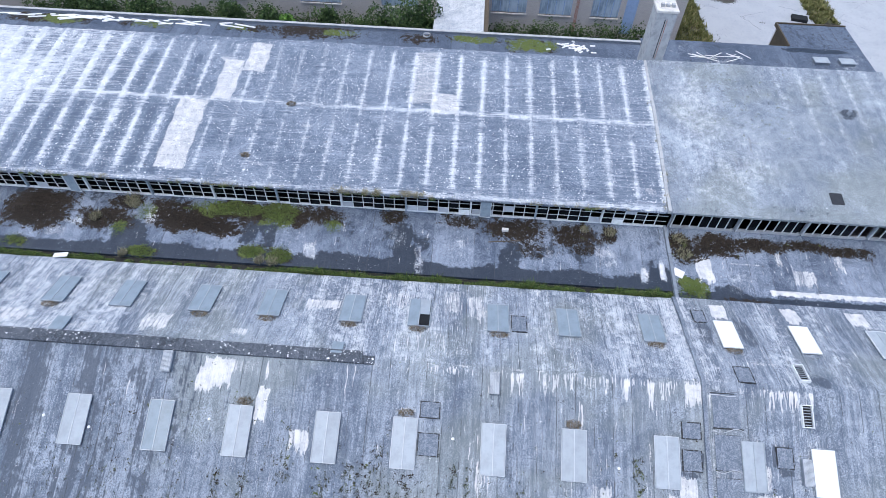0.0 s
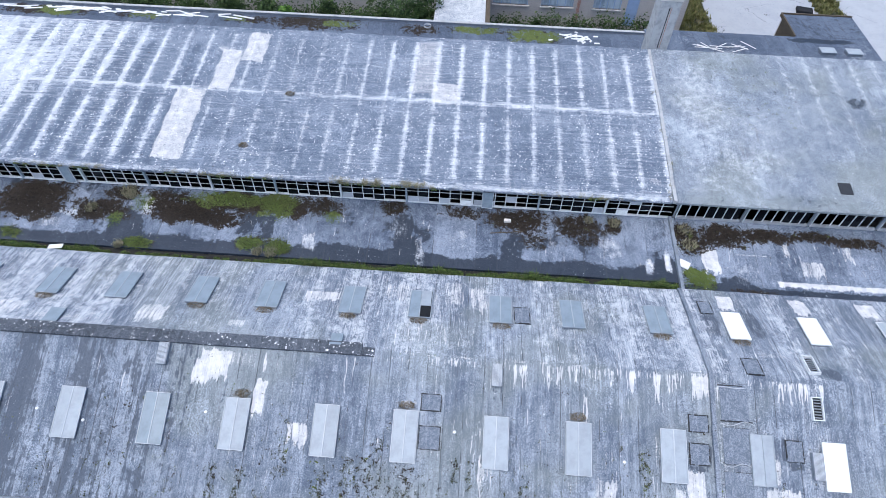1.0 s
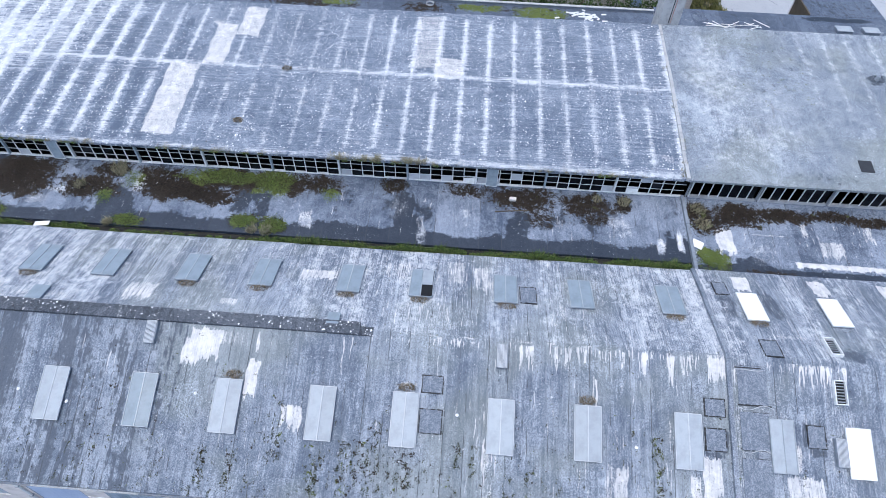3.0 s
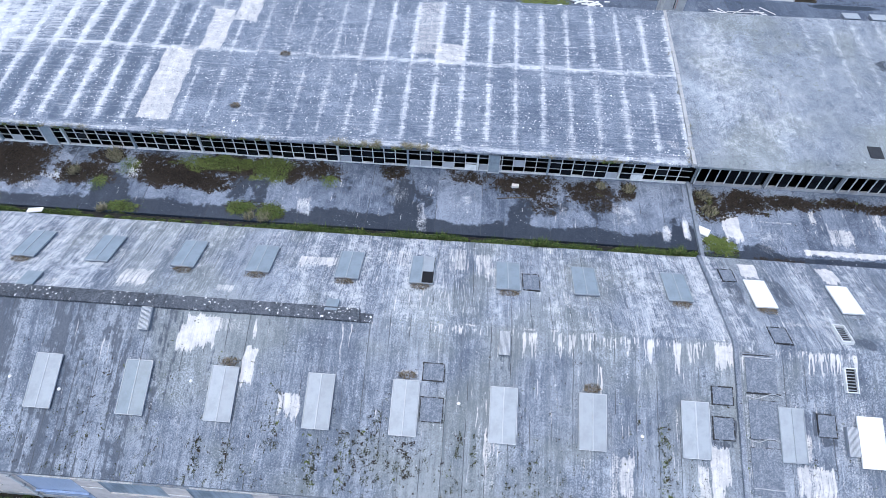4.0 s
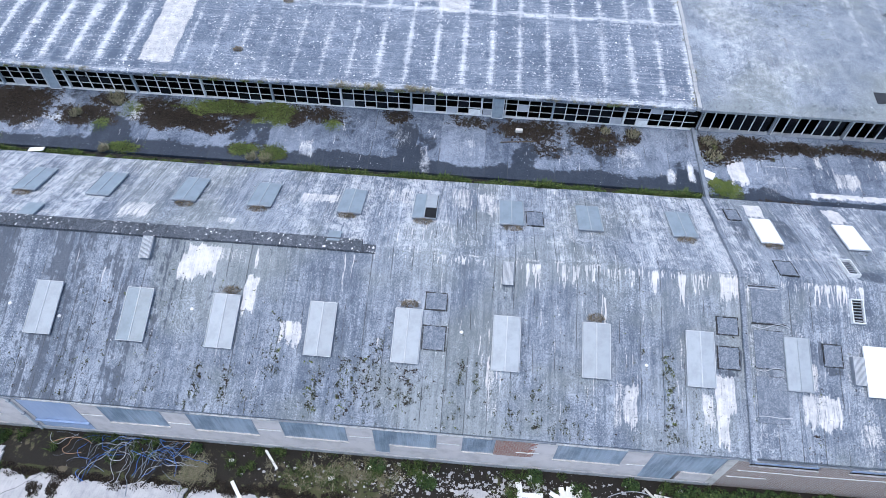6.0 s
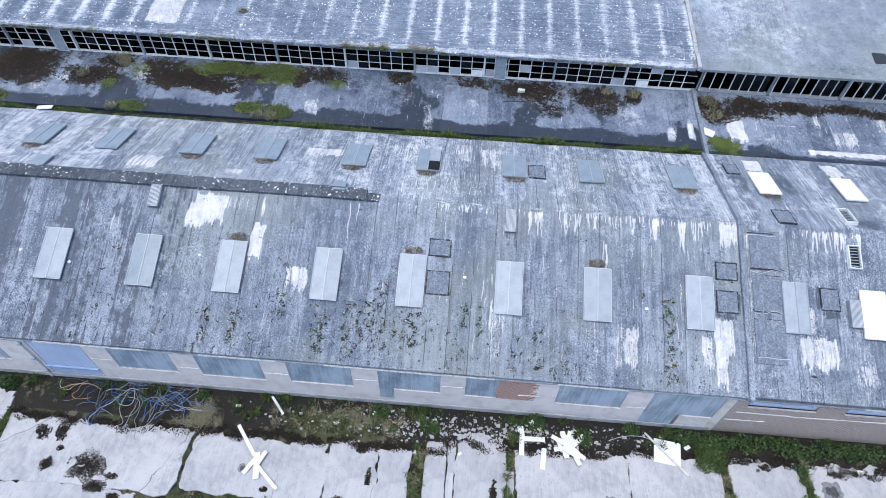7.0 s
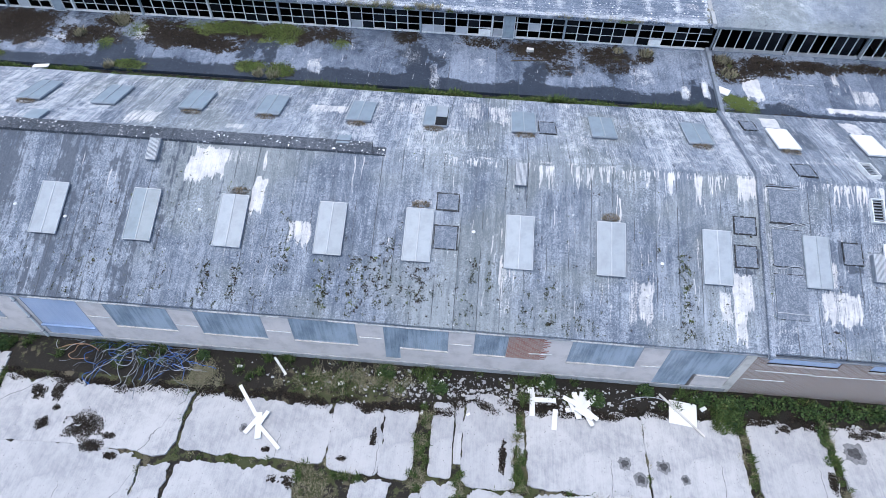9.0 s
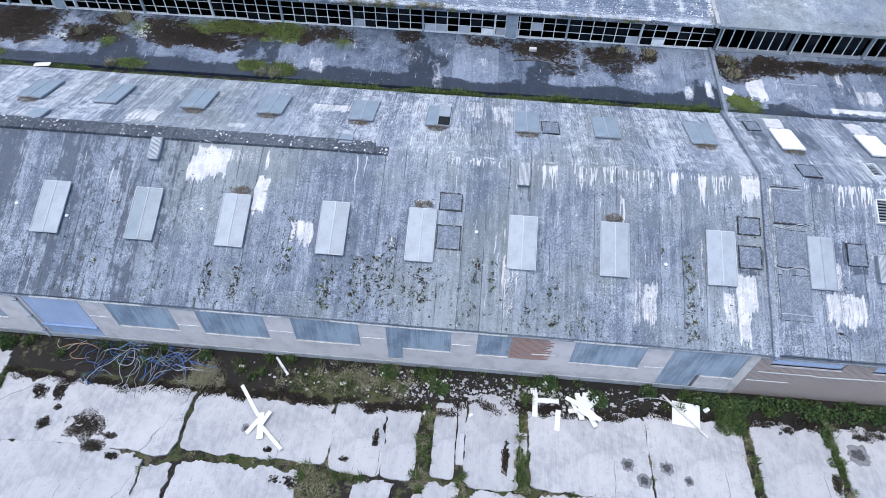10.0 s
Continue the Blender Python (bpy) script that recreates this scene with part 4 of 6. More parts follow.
# pipes and broken conduits on the wall
for x0, x1, z, d in ((17.6, 20.2, 2.35, 0.0), (20.2, 25.0, 2.3, -0.03), (17.4, 19.3, 1.5, -0.02), (-14.0, -12.9, 2.35, 0.0), (-9.7, -8.6, 2.2, 0.0), (-5.25, -4.1, 2.35, 0.0), (-0.8, 0.3, 2.45, -0.03), (3.45, 4.5, 2.5, 0.0), (7.2, 8.3, 2.2, -0.06), (12.5, 13.4, 1.9, -0.04)):
    tagged(one("conduit", (0, x1 - x0, -0.04, 0.0, 0, 0.04), WHITE_FRAME, None, "", 0.01, pose(x0, WALL_Y - 0.03, z, 0, d * 60, 0)), "broken white plastic conduit on the factory wall", "conduit", "wall conduits")
bm = bmesh.new()
bmesh.ops.create_cone(bm, segments=10, radius1=0.06, radius2=0.06, depth=3.6, cap_ends=True)
DOWN = tagged(new("downpipe"), "pale downpipe with a boxed shoe on the rendered wall", "downpipe")
DOWN.location = (-17.1, WALL_Y - 0.08, 0)
part("pipe", bm, WHITE_FRAME, DOWN, place=pose(0, 0, 1.85))
for z in (0.6, 1.9, 3.3):
    one("bracket", (-0.09, 0.09, -0.07, 0.08, z, z + 0.05), FRAME_GREY, DOWN)

FLAKED = plain("flaking_paint", (0.46, 0.49, 0.53), 0.7, 0, 0.5, 6.0)
# eaves gutter in lengths
rng = random.Random(9)
x = -34.0
while x < 45:
    length = rng.uniform(2.2, 4.0)
    bm = bmesh.new()
    ring = [(-0.075, 0.06), (-0.06, 0.0), (0.0, -0.03), (0.06, 0.0), (0.075, 0.06), (0.065, 0.06), (0.05, 0.01), (0.0, -0.018), (-0.05, 0.01), (-0.065, 0.06)]
    a = [bm.verts.new((0, p * 0.62, q * 0.5)) for p, q in ring]
    b = [bm.verts.new((length - 0.02, p * 0.62, q * 0.5)) for p, q in ring]
    for k in range(len(ring)):
        bm.faces.new([a[k], a[(k + 1) % len(ring)], b[(k + 1) % len(ring)], b[k]])
    pale_one = rng.random() < 0.35
    tagged(part("gutter", bm, FLAKED if pale_one else LEAD, None, "", pose(x, -16.665, 3.765 + rng.uniform(-0.03, 0.03), 0, rng.uniform(-0.5, 0.5), 0)), "half-round eaves gutter, white paint flaking" if pale_one else "half-round eaves gutter, grey with dirt", "gutter", "eaves gutters")
    x += length
structure("fascia", (-34, 46, -16.60, -16.555, 3.74, 3.83), LEAD, "dark fascia board below the eaves", "trim")


# ---- skylights ----
def skylight(name, w, d, mats, label, group, lift=0.16, rib=True, trim=None):
    """A felted kerb, a rim and two sheet lids with a standing seam between them. The base lies at its lower left corner."""
    ob = tagged(new(name), label, "skylight", group)
    bm = bmesh.new()
    box(bm, 0.03, w - 0.03, 0.03, d - 0.03, -0.12, lift - 0.05)
    part("kerb", bm, LEAD, ob, "felted kerb")
    for k in range(2):
        a, b = k * w / 2 + 0.006, (k + 1) * w / 2 - 0.006
        bm = bmesh.new()
        v = box(bm, a, b, 0.0, d, lift - 0.05, lift)
        for p in v[4:]:
            if abs(p.co.x - w / 2) < 0.05:
                p.co.z += 0.03
        edges = list({e for p in v for e in p.link_edges})
        bmesh.ops.bevel(bm, geom=edges, offset=0.012, segments=1, affect="EDGES")
        part("lid", bm, mats[k], ob)
    if rib:
        one("seam", (w / 2 - 0.025, w / 2 + 0.025, -0.01, d + 0.01, lift + 0.02, lift + 0.06), trim or WHITE_FRAME, ob, "pale standing seam", 0.008)
    for name2, dims in (("rim", (-0.02, w + 0.02, -0.03, 0.0, lift - 0.07, lift + 0.01)), ("rim", (-0.02, w + 0.02, d, d + 0.03, lift - 0.07, lift + 0.01)), ("rim", (-0.03, 0.0, 0, d, lift - 0.07, lift + 0.01)), ("rim", (w, w + 0.03, 0, d, lift - 0.07, lift + 0.01))):
        one(name2, dims, trim or WHITE_FRAME, ob)
    return ob


FRONT_TILT = math.degrees(math.atan(0.4037))
BACK_TILT = -math.degrees(math.atan(0.2123))
GREY_LID = plain("faded_grey_lid", (0.36, 0.40, 0.45), 0.45, 0, 0.14, 1.5, 0.2)
GREY_LID_B = plain("dull_grey_lid", (0.23, 0.28, 0.33), 0.28, 0, 0.15, 1.5)
WHITE_LID = plain("white_lid", (0.85, 0.85, 0.84), 0.6, 0, 0.06, 2.0)
front_sky = None
for i, x in enumerate((-21.3, -16.85, -12.28, -7.97, -3.2, 0.97, 5.72, 9.98, 14.87)):
    m = pose(x, -13.85, float(front_z(np.array(x), np.array(-13.85))) + 0.01, FRONT_TILT, 0, 0)
    if i == 2:
        skylight("skylight", 1.27, 2.57, (GREY_LID_B, GREY_LID_B), "dull grey sheet skylight with a patched corner on the felt roof", "front skylights", trim=SHEET).matrix_basis = m
    elif front_sky is None:
        front_sky = skylight("skylight", 1.27, 2.57, (GREY_LID, GREY_LID), "pale grey sheet skylight lid on the weathered felt roof", "front skylights", trim=SHEET)
        front_sky.matrix_basis = m
    else:
        copy_thing(front_sky, m)
m = pose(19.42, -13.75, float(right_z(np.array(19.4), np.array(-13.75))) + 0.01, FRONT_TILT, 0, 0)
skylight("skylight", 1.13, 2.45, (GREY_LID, GREY_LID), "plain blue-grey skylight lid without a seam", "front skylights", 0.14, False, GREY_LID).matrix_basis = m
m = pose(23.05, -13.75, float(right_z(np.array(23.0), np.array(-13.75))) + 0.01, FRONT_TILT, 0, 0)
skylight("skylight", 1.15, 2.3, (WHITE_LID, WHITE_LID), "bright white skylight lid on the grey roof", "front skylights", 0.16, False).matrix_basis = m
back_sky = None
for i, x in enumerate((-25.6, -20.95, -16.8, -12.0, -7.85, -2.95, 1.12, 5.84, 10.05, 15.03)):
    m = pose(x, -6.05, float(front_z(np.array(x), np.array(-6.05))) + 0.01, BACK_TILT, 0, 0)
    if i == 6:
        # the open half is a near-black lid that stands for the shaded hole
        ob = skylight("skylight", 1.28, 2.2, (GREY_LID_B, DARK), "grey skylight with one lid slid open over a dark hole", "back skylights", trim=GREY_LID)
        one("loose_lid", (0.62, 1.25, 0.9, 2.15, 0.19, 0.22), GREY_LID, ob, "displaced grey lid")
        ob.matrix_basis = m
    elif back_sky is None:
        back_sky = skylight("skylight", 1.28, 2.2, (GREY_LID_B, GREY_LID_B), "grey sheet skylight lid on the far roof slope", "back skylights", trim=GREY_LID)
        back_sky.matrix_basis = m
    else:
        copy_thing(back_sky, m)
for x in (19.5, 24.0, 28.6):
    m = pose(x, -6.2, float(right_z(np.array(x), np.array(-6.2))) + 0.01, BACK_TILT, 0, 0)
    lid = GREY_LID if x > 28 else WHITE_LID
    skylight("skylight", 1.1, 2.1, (lid, lid), "bright white skylight lid below a whitewashed square" if x < 28 else "pale grey skylight lid", "white skylights", 0.16, False).matrix_basis = m


def vent(x, y, zf, tilt, w=0.58, d=1.15, label="small ribbed metal ridge vent"):
    ob = tagged(new("roof_vent"), label, "vent", "roof vents")
    ob.matrix_basis = pose(x, y, float(zf(np.array(x), np.array(y))), tilt, 0, 0)
    one("box", (0, w, 0, d, -0.1, 0.22), LEAD, ob, "", 0.01)
    for k in range(9):
        one("slat", (0.03 + k * (w - 0.06) / 9, 0.03 + (k + 0.55) * (w - 0.06) / 9, -0.02, d + 0.01, 0.22, 0.25), SHEET, ob)
    return ob


vent(-12.15, -10.05, front_z, FRONT_TILT)
vent(6.0, -10.0, front_z, FRONT_TILT)
vent(22.45, -13.3, right_z, FRONT_TILT, 0.55, 1.3, "white ribbed ventilation box beside a skylight")
for x, y, f, t, w, d in ((-2.9, -8.5, front_z, BACK_TILT, 0.6, 0.75), (-19.2, -8.2, front_z, BACK_TILT, 0.8, 1.0)):
    ob = tagged(new("roof_hatch"), "low grey roof hatch near the ridge", "hatch")
    ob.matrix_basis = pose(x, y, float(f(np.array(x), np.array(y))), t, 0, 0)
    one("kerb", (0, w, 0, d, -0.05, 0.12), LEAD, ob)
    one("lid", (-0.03, w + 0.03, -0.03, d + 0.03, 0.12, 0.16), GREY_LID_B, ob, "", 0.01)
for x, y, t in ((22.75, -10.6, FRONT_TILT), (23.0, -8.3, BACK_TILT)):
    ob = tagged(new("open_vent"), "open roof vent showing a dark louvred hole", "vent")
    ob.matrix_basis = pose(x, y, float(right_z(np.array(x), np.array(y))), t, 0, 0)
    for dims in ((0, 0.6, 0, 0.05, -0.05, 0.2), (0, 0.6, 1.15, 1.2, -0.05, 0.2), (0, 0.05, 0.05, 1.15, -0.05, 0.2), (0.55, 0.6, 0.05, 1.15, -0.05, 0.2)):
        one("kerb", dims, WHITE_FRAME, ob)
    # a solid block, near-black to paint the depth of the hole
    one("well", (0.05, 0.55, 0.05, 1.15, -0.02, 0.06), DARK, ob, "dark hole")
    for k in range(7):
        one("louvre", (0.05, 0.55, 0.12 + k * 0.15, 0.17 + k * 0.15, 0.1, 0.13), FRAME_GREY, ob)


def felt_square(x, y, w, d, zf, tilt, mat, label, n):
    """A patch of felt bedded in a raised bitumen rim."""
    ob = tagged(new("felt_patch"), label, "roof patch", "felt patches")
    ob.matrix_basis = pose(x, y, float(zf(np.array(x), np.array(y))) + 0.02, tilt, 0, 0)
    one("patch", (0, w, 0, d, -0.1, 0.03), mat, ob)
    rng2 = random.Random(n)
    for a, b, c, e in ((0, 1, 0, 0), (0, 1, 1, 1), (0, 0, 0, 1), (1, 1, 0, 1)):
        if w > 1.3 and a == b:
            continue
        bm = bmesh.new()
        steps = 9
        for k in range(steps):
            if rng2.random() < (0.2 if w < 1.3 else 0.3):
                continue
            s, t = k / steps, (k + 1) / steps
            x0, x1 = (w * s, w * t) if a != b else (w * a, w * a)
            y0, y1 = (d * s, d * t) if c != e else (d * c, d * c)
            r = rng2.uniform(0.006, 0.034) if w < 1.3 else rng2.uniform(0.004, 0.014)
            box(bm, x0 - r, x1 + r, y0 - r, y1 + r, -0.1, 0.035 + rng2.uniform(0, 0.02))
        part("bitumen_rim", bm, TAR, ob)["kind"] = "stuff"


TAR = plain("black_bitumen", (0.03, 0.033, 0.04), 0.6, 0, 0.3)
PATCH = felt("patch_felt", (0.095, 0.117, 0.158), (0.285, 0.315, 0.37), 0.7, 0.4)
for n, (x, y, w, d) in enumerate(((2.35, -11.4, 1.05, 0.85), (2.35, -13.2, 1.1, 1.15), (16.38, -11.5, 1.0, 0.85), (16.35, -13.0, 1.0, 1.05))):
    felt_square(x, y, w, d, front_z, FRONT_TILT, PATCH, "square felt patch rimmed with cracked black bitumen", n)
felt_square(21.25, -12.6, 0.85, 1.05, right_z, FRONT_TILT, PATCH, "mossy square felt patch with black bitumen edges", 9)
felt_square(18.05, -10.9, 1.45, 1.9, right_z, FRONT_TILT, PATCH, "large felt patch beside the roof joint", 10)
felt_square(18.05, -12.9, 1.4, 1.8, right_z, FRONT_TILT, PATCH, "large felt patch with a lifted bitumen edge", 11)
felt_square(18.0, -15.2, 1.4, 2.1, right_z, FRONT_TILT, PATCH, "large felt patch above the eaves", 13)
felt_square(18.4, -4.2, 0.75, 1.0, right_z, BACK_TILT, PATCH, "square felt patch beside a white skylight", 12)
felt_square(19.6, -8.6, 0.9, 1.1, right_z, BACK_TILT, PATCH, "square felt patch below the ridge", 14)
felt_square(7.3, -5.9, 0.9, 1.3, front_z, BACK_TILT, PATCH, "square felt patch beside a skylight", 15)
HOLE = one("felt_patch", (0, 0.85, 0, 0.95, -0.03, 0.035), TAR, None, "", 0.01, pose(28.8, 4.8, float(hall_right_z(np.array(29.2), np.array(4.8))), 8.6, 0, 0))
tagged(HOLE, "black bitumen patch on the granular roof", "roof patch")

# ridge flashing that stands proud on the left, and roof joints
DARKFELT = felt("stained_felt", (0.03, 0.036, 0.047), (0.12, 0.135, 0.165), 0.6, 1.8, 0.0, 0.25)
RIDGE = tagged(new("ridge_flashing"), "dark stained felt step along the ridge spotted with droppings", "flashing")
rng = random.Random(4)
x = -34.0
while x < -0.6:
    length = min(rng.uniform(1.6, 2.4), -0.4 - x)
    k = min(1.0, max(0.3, (-0.4 - x) / 3.0))
    bm = bmesh.new()
    v = box(bm, x, x + length - 0.01, -8.98, -8.28 - 0.3 * (1 - k), 6.9, 7.1 + 0.17 * k)
    for p in v:
        if p.co.z > 7.0 and p.co.y < -8.9:
            p.co.z -= 0.1 * k
    part("length", bm, DARKFELT, RIDGE)
    x += length


def cap_run(name, x0, x1, path, zf, high, mat, label, seed):
    """A dressed upstand that follows a roof down its fall, in uneven lengths."""
    rng2 = random.Random(seed)
    ob = tagged(new(name), label, "flashing")
    for (ya, yb) in zip(path, path[1:]):
        n2 = max(1, int(abs(yb - ya) / 1.1))
        for k in range(n2):
            y0, y1 = ya + (yb - ya) * k / n2, ya + (yb - ya) * (k + 1) / n2
            bm2 = bmesh.new()
            d = rng2.uniform(-0.015, 0.015)
            v2 = box(bm2, x0 + d, x1 + d, y0 + 0.004, y1 - 0.004, -0.1, high + rng2.uniform(-0.02, 0.02))
            for p in v2:
                p.co.z += float(zf(np.array(p.co.x), np.array(p.co.y)))
            part("length", bm2, mat, ob)
    return ob


cap_run("roof_joint", SEAM - 0.1, SEAM + 0.12, [-16.8, -8.9, -8.6, -2.1], lambda x, y: front_z(0 * x + SEAM - 0.2, y), 0.2, PATCH, "raised felt joint between two roofs", 1)
cap_run("hall_joint", 17.6, 17.82, [3.3, 11.1, 18.1], lambda x, y: hall_right_z(0 * x + 18, y), 0.16, CONCRETE, "pale dressed joint between hall roofs, dirty and mossy", 2)
cap_run("low_joint", 17.83, 18.03, [-2.2, 3.6], low_z, 0.22, LEAD, "grey upstand between the low roofs", 3)


# ---- hall window strip ----
def hall_bay(n, x, boards, opened, seed):
    """Six lights across and three high between two posts."""
    rng2 = random.Random(seed)
    w = tagged(new("window_%d" % n), "steel-framed clerestory bay, white paint, many panes missing", "window", "hall windows", "structure")
    w.location = (x, 3.62, 6.27)
    high = 1.52
    one("post", (-0.06, 0.06, -0.05, 0.14, -0.03, high + 0.1), WHITE_FRAME if n % 2 else POST_GREY, w, "white post" if n % 2 else "grey-blue post")
    one("sill", (0.075, 4.425, -0.03, 0.12, -0.05, 0.035), WHITE_FRAME, w, "white sill")
    one("head", (0.075, 4.425, 0.0, 0.12, high, high + 0.1), FRAME_GREY, w)
    cell = 4.35 / 6
    for k in range(1, 6):
        one("mullion", (0.075 + k * cell - 0.026, 0.075 + k * cell + 0.026, 0.0, 0.05, 0.04, high), WHITE_FRAME, w)
    for k in (1, 2):
        one("transom", (0.075, 4.425, 0.006, 0.044, k * high / 3 - 0.014, k * high / 3 + 0.014), WHITE_FRAME, w)
    for c in range(6):
        for r in range(3):
            if (c, r) in boards:
                one("board", (0.075 + c * cell + 0.025, 0.075 + (c + 1) * cell - 0.025, 0.015, 0.035, r * high / 3 + 0.02, (r + 1) * high / 3 - 0.02), BOARD, w, "pale board in place of a pane")
            elif rng2.random() < 0.3:
                ob = new("pane", PANE)
                ob.parent = w
                ob.location = (0.075 + c * cell + 0.025, 0.02, r * high / 3 + 0.03)
                ob.visible_shadow = False
    if opened:
        one("open_sash", (0.0, cell, -0.02, 0.02, 0, high / 3), WHITE_FRAME, w, "white sash hanging open", 0, pose(0.075 + opened * cell, -0.12, 0.06, -24, 0, 0))
    return w


POST_GREY = plain("grey_blue_post", (0.33, 0.39, 0.45), 0.6, 0, 0.25, 3.0)
BOARD = plain("pale_board", (0.55, 0.57, 0.62), 0.7, 0, 0.2, 2.0, 0.4)
bm = bmesh.new()
box(bm, 0, 4.35 / 6 - 0.05, 0, 0.006, 0, 1.52 / 3 - 0.05)
tmp = part("pane", bm, GLASS)
PANE = tmp.data
bpy.data.objects.remove(tmp)
BOARDS = {-6: {(1, 0)}, -1: {(0, 0)}, 0: {(1, 0), (3, 0), (0, 0)}, 1: {(0, 0), (1, 0), (3, 1)}, 2: {(5, 0)}, 3: {(2, 2), (1, 0)}}
for k in range(-12, 4):
    hall_bay(30 + k + 12, k * 4.5, BOARDS.get(k, {(2, 0)} if k < -7 else set()), {0: 5, 3: 1}.get(k, 0), k + 40)
for x, z1 in ((-23.85, 1.5), (5.15, 1.55)):
    d = tagged(new("panel_door"), "blue-grey hatch door set in the window strip", "door", "strip doors")
    d.location = (x, 3.5, 6.2)
    d_mat = POST_GREY
    one("leaf", (0.03, 0.72, 0, 0.05, 0.04, z1), d_mat, d, "", 0.008)
    for dims in ((0, 0.03, -0.01, 0.06, 0, z1 + 0.03), (0.72, 0.75, -0.01, 0.06, 0, z1 + 0.03), (0.03, 0.72, -0.01, 0.06, z1, z1 + 0.03), (0.03, 0.72, -0.02, 0.08, -0.0, 0.04)):
        one("rail", dims, WHITE_FRAME, d)
# the darker strip of the second hall
for k in range(4):
    x = 18.2 + k * 4.5
    w = tagged(new("window_%d" % (60 + k)), "dark clerestory bay with slim grey mullions", "window", "dark hall windows", "structure")
    w.location = (x, 3.62, 6.27)
    one("post", (-0.06, 0.0, -0.04, 0.12, 0, 1.6), FRAME_GREY, w)
    one("post", (0.10, 0.16, -0.04, 0.12, 0, 1.6), WHITE_FRAME, w)
    one("sill", (0.16, 4.38, -0.05, 0.12, -0.02, 0.17), CONCRETE, w, "concrete sill")
    # head coloured near-black, shade under the eaves painted in
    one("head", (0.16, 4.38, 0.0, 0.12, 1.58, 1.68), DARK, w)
    rng2 = random.Random(k)
    for j in range(1, 7):
        x2 = 0.16 + j * 0.61
        one("mullion", (x2 - 0.024, x2 + 0.024, -0.02, 0.05, 0.17, 1.58), WHITE_FRAME, w)
        if rng2.random() < 0.6:
            one("pane", (x2 + 0.03, x2 + 0.58 if j < 6 else 4.2, 0.02, 0.026, 0.19, 1.56), GLASS, w).visible_shadow = False
structure("eaves_board", (-75, 17.55, 3.36, 3.42, 7.80, 7.89), FRAME_GREY, "weathered board under the hall eaves", "trim")

# ---- yard slabs ----
def slab(x0, x1, y0, y1, seed, ragged=0.09, round_=0.35):
    """A concrete slab with broken, weed-eaten edges."""
    rng2 = random.Random(seed)
    cx, cy, w, d = (x0 + x1) / 2, (y0 + y1) / 2, (x1 - x0) / 2, (y1 - y0) / 2
    r = min(round_, w * 0.4, d * 0.4)
    outline = []
    for a, b, c, e in ((-w, -d, w, -d), (w, -d, w, d), (w, d, -w, d), (-w, d, -w, -d)):
        n2 = max(6, int(math.hypot(c - a, e - b) / 0.035))
        for k in range(n2):
            outline.append((a + (c - a) * k / n2, b + (e - b) * k / n2))
    bm = bmesh.new()
    top, low = [], []
    for px, py in outline:
        cut = max(0.0, abs(px) - (w - r)), max(0.0, abs(py) - (d - r))
        far = math.hypot(*cut)
        k = r / far if far > r else 1.0
        qx = math.copysign(min(abs(px), w - r) + cut[0] * k, px) if cut[0] else px
        qy = math.copysign(min(abs(py), d - r) + cut[1] * k, py) if cut[1] else py
        p = Vector((qx + cx, qy + cy, seed * 3.1))
        north = 2.4 if qy > d - 0.3 else 1.0
        push = ragged * north * (1.2 * noise.noise(p * 0.8) + 0.9 * noise.noise(p * 2.2) + 0.5 * noise.noise(p * 5) + 0.22 * noise.noise(p * 11) + 0.1 * noise.noise(p * 23)) + 0.01
        ox = qx + (push if abs(qx) > w - r - 0.01 else 0) * math.copysign(1, qx)
        oy = qy + (push if abs(qy) > d - r - 0.01 else 0) * math.copysign(1, qy)
        top.append(bm.verts.new((ox, oy, 0.04)))
        low.append(bm.verts.new((ox, oy, -0.12)))
    bm.faces.new(top)
    m = len(top)
    for k in range(m):
        bm.faces.new([top[(k + 1) % m], top[k], low[k], low[(k + 1) % m]])
    return part("slab", bm, SLAB, YARD, place=pose(cx, cy, rng2.uniform(-0.012, 0.012), rng2.uniform(-0.1, 0.1), rng2.uniform(-0.1, 0.1), rng2.uniform(-0.5, 0.5)))


YARD = tagged(new("pavement"), "broken concrete yard slabs with weeds in the joints", "pavement", kind="structure")
SLABS_A = [(-28, -18.4, -23.6, -17.5), (-18.0, -8.75, -21.95, -18.9), (-18.4, -9.95, -24.9, -21.99), (-8.5, -1.755, -21.75, -19.0), (-1.72, 0.66, -22.05, -18.95), (0.70, 2.2, -22.2, -18.95),
           (2.95, 3.96, -21.95, -18.4), (4.02, 4.38, -21.3, -18.35), (4.46, 6.85, -22.25, -18.05), (7.38, 12.80, -22.12, -18.35), (12.88, 17.3, -22.08, -18.1), (17.75, 21.3, -21.75, -18.0)]
SLABS_B = [(21.65, 27.5, -21.7, -17.95), (-9.85, -8.6, -24.6, -22.45), (-8.35, -2.85, -25.5, -22.1), (-0.45, 1.2, -25.5, -22.3), (2.7, 4.25, -25.5, -22.25), (4.75, 9.68, -25.5, -22.3),
           (9.72, 17.15, -25.5, -22.14), (17.3, 24.0, -25.5, -21.85), (2.25, 2.7, -24.0, -22.7), (6.95, 7.25, -20.8, -19.6)]
for n, row in enumerate(SLABS_A + SLABS_B):
    slab(*row, n + 1, 0.10 if row[1] - row[0] > 1.2 else 0.04)


# ---- plants and litter ----
def stuff(name, verts, faces, mat, label, category):
    me = bpy.data.meshes.new(name)
    me.from_pydata(verts, [], faces)
    me.materials.append(mat)
    return tagged(new(name, me), label, category, kind="stuff")


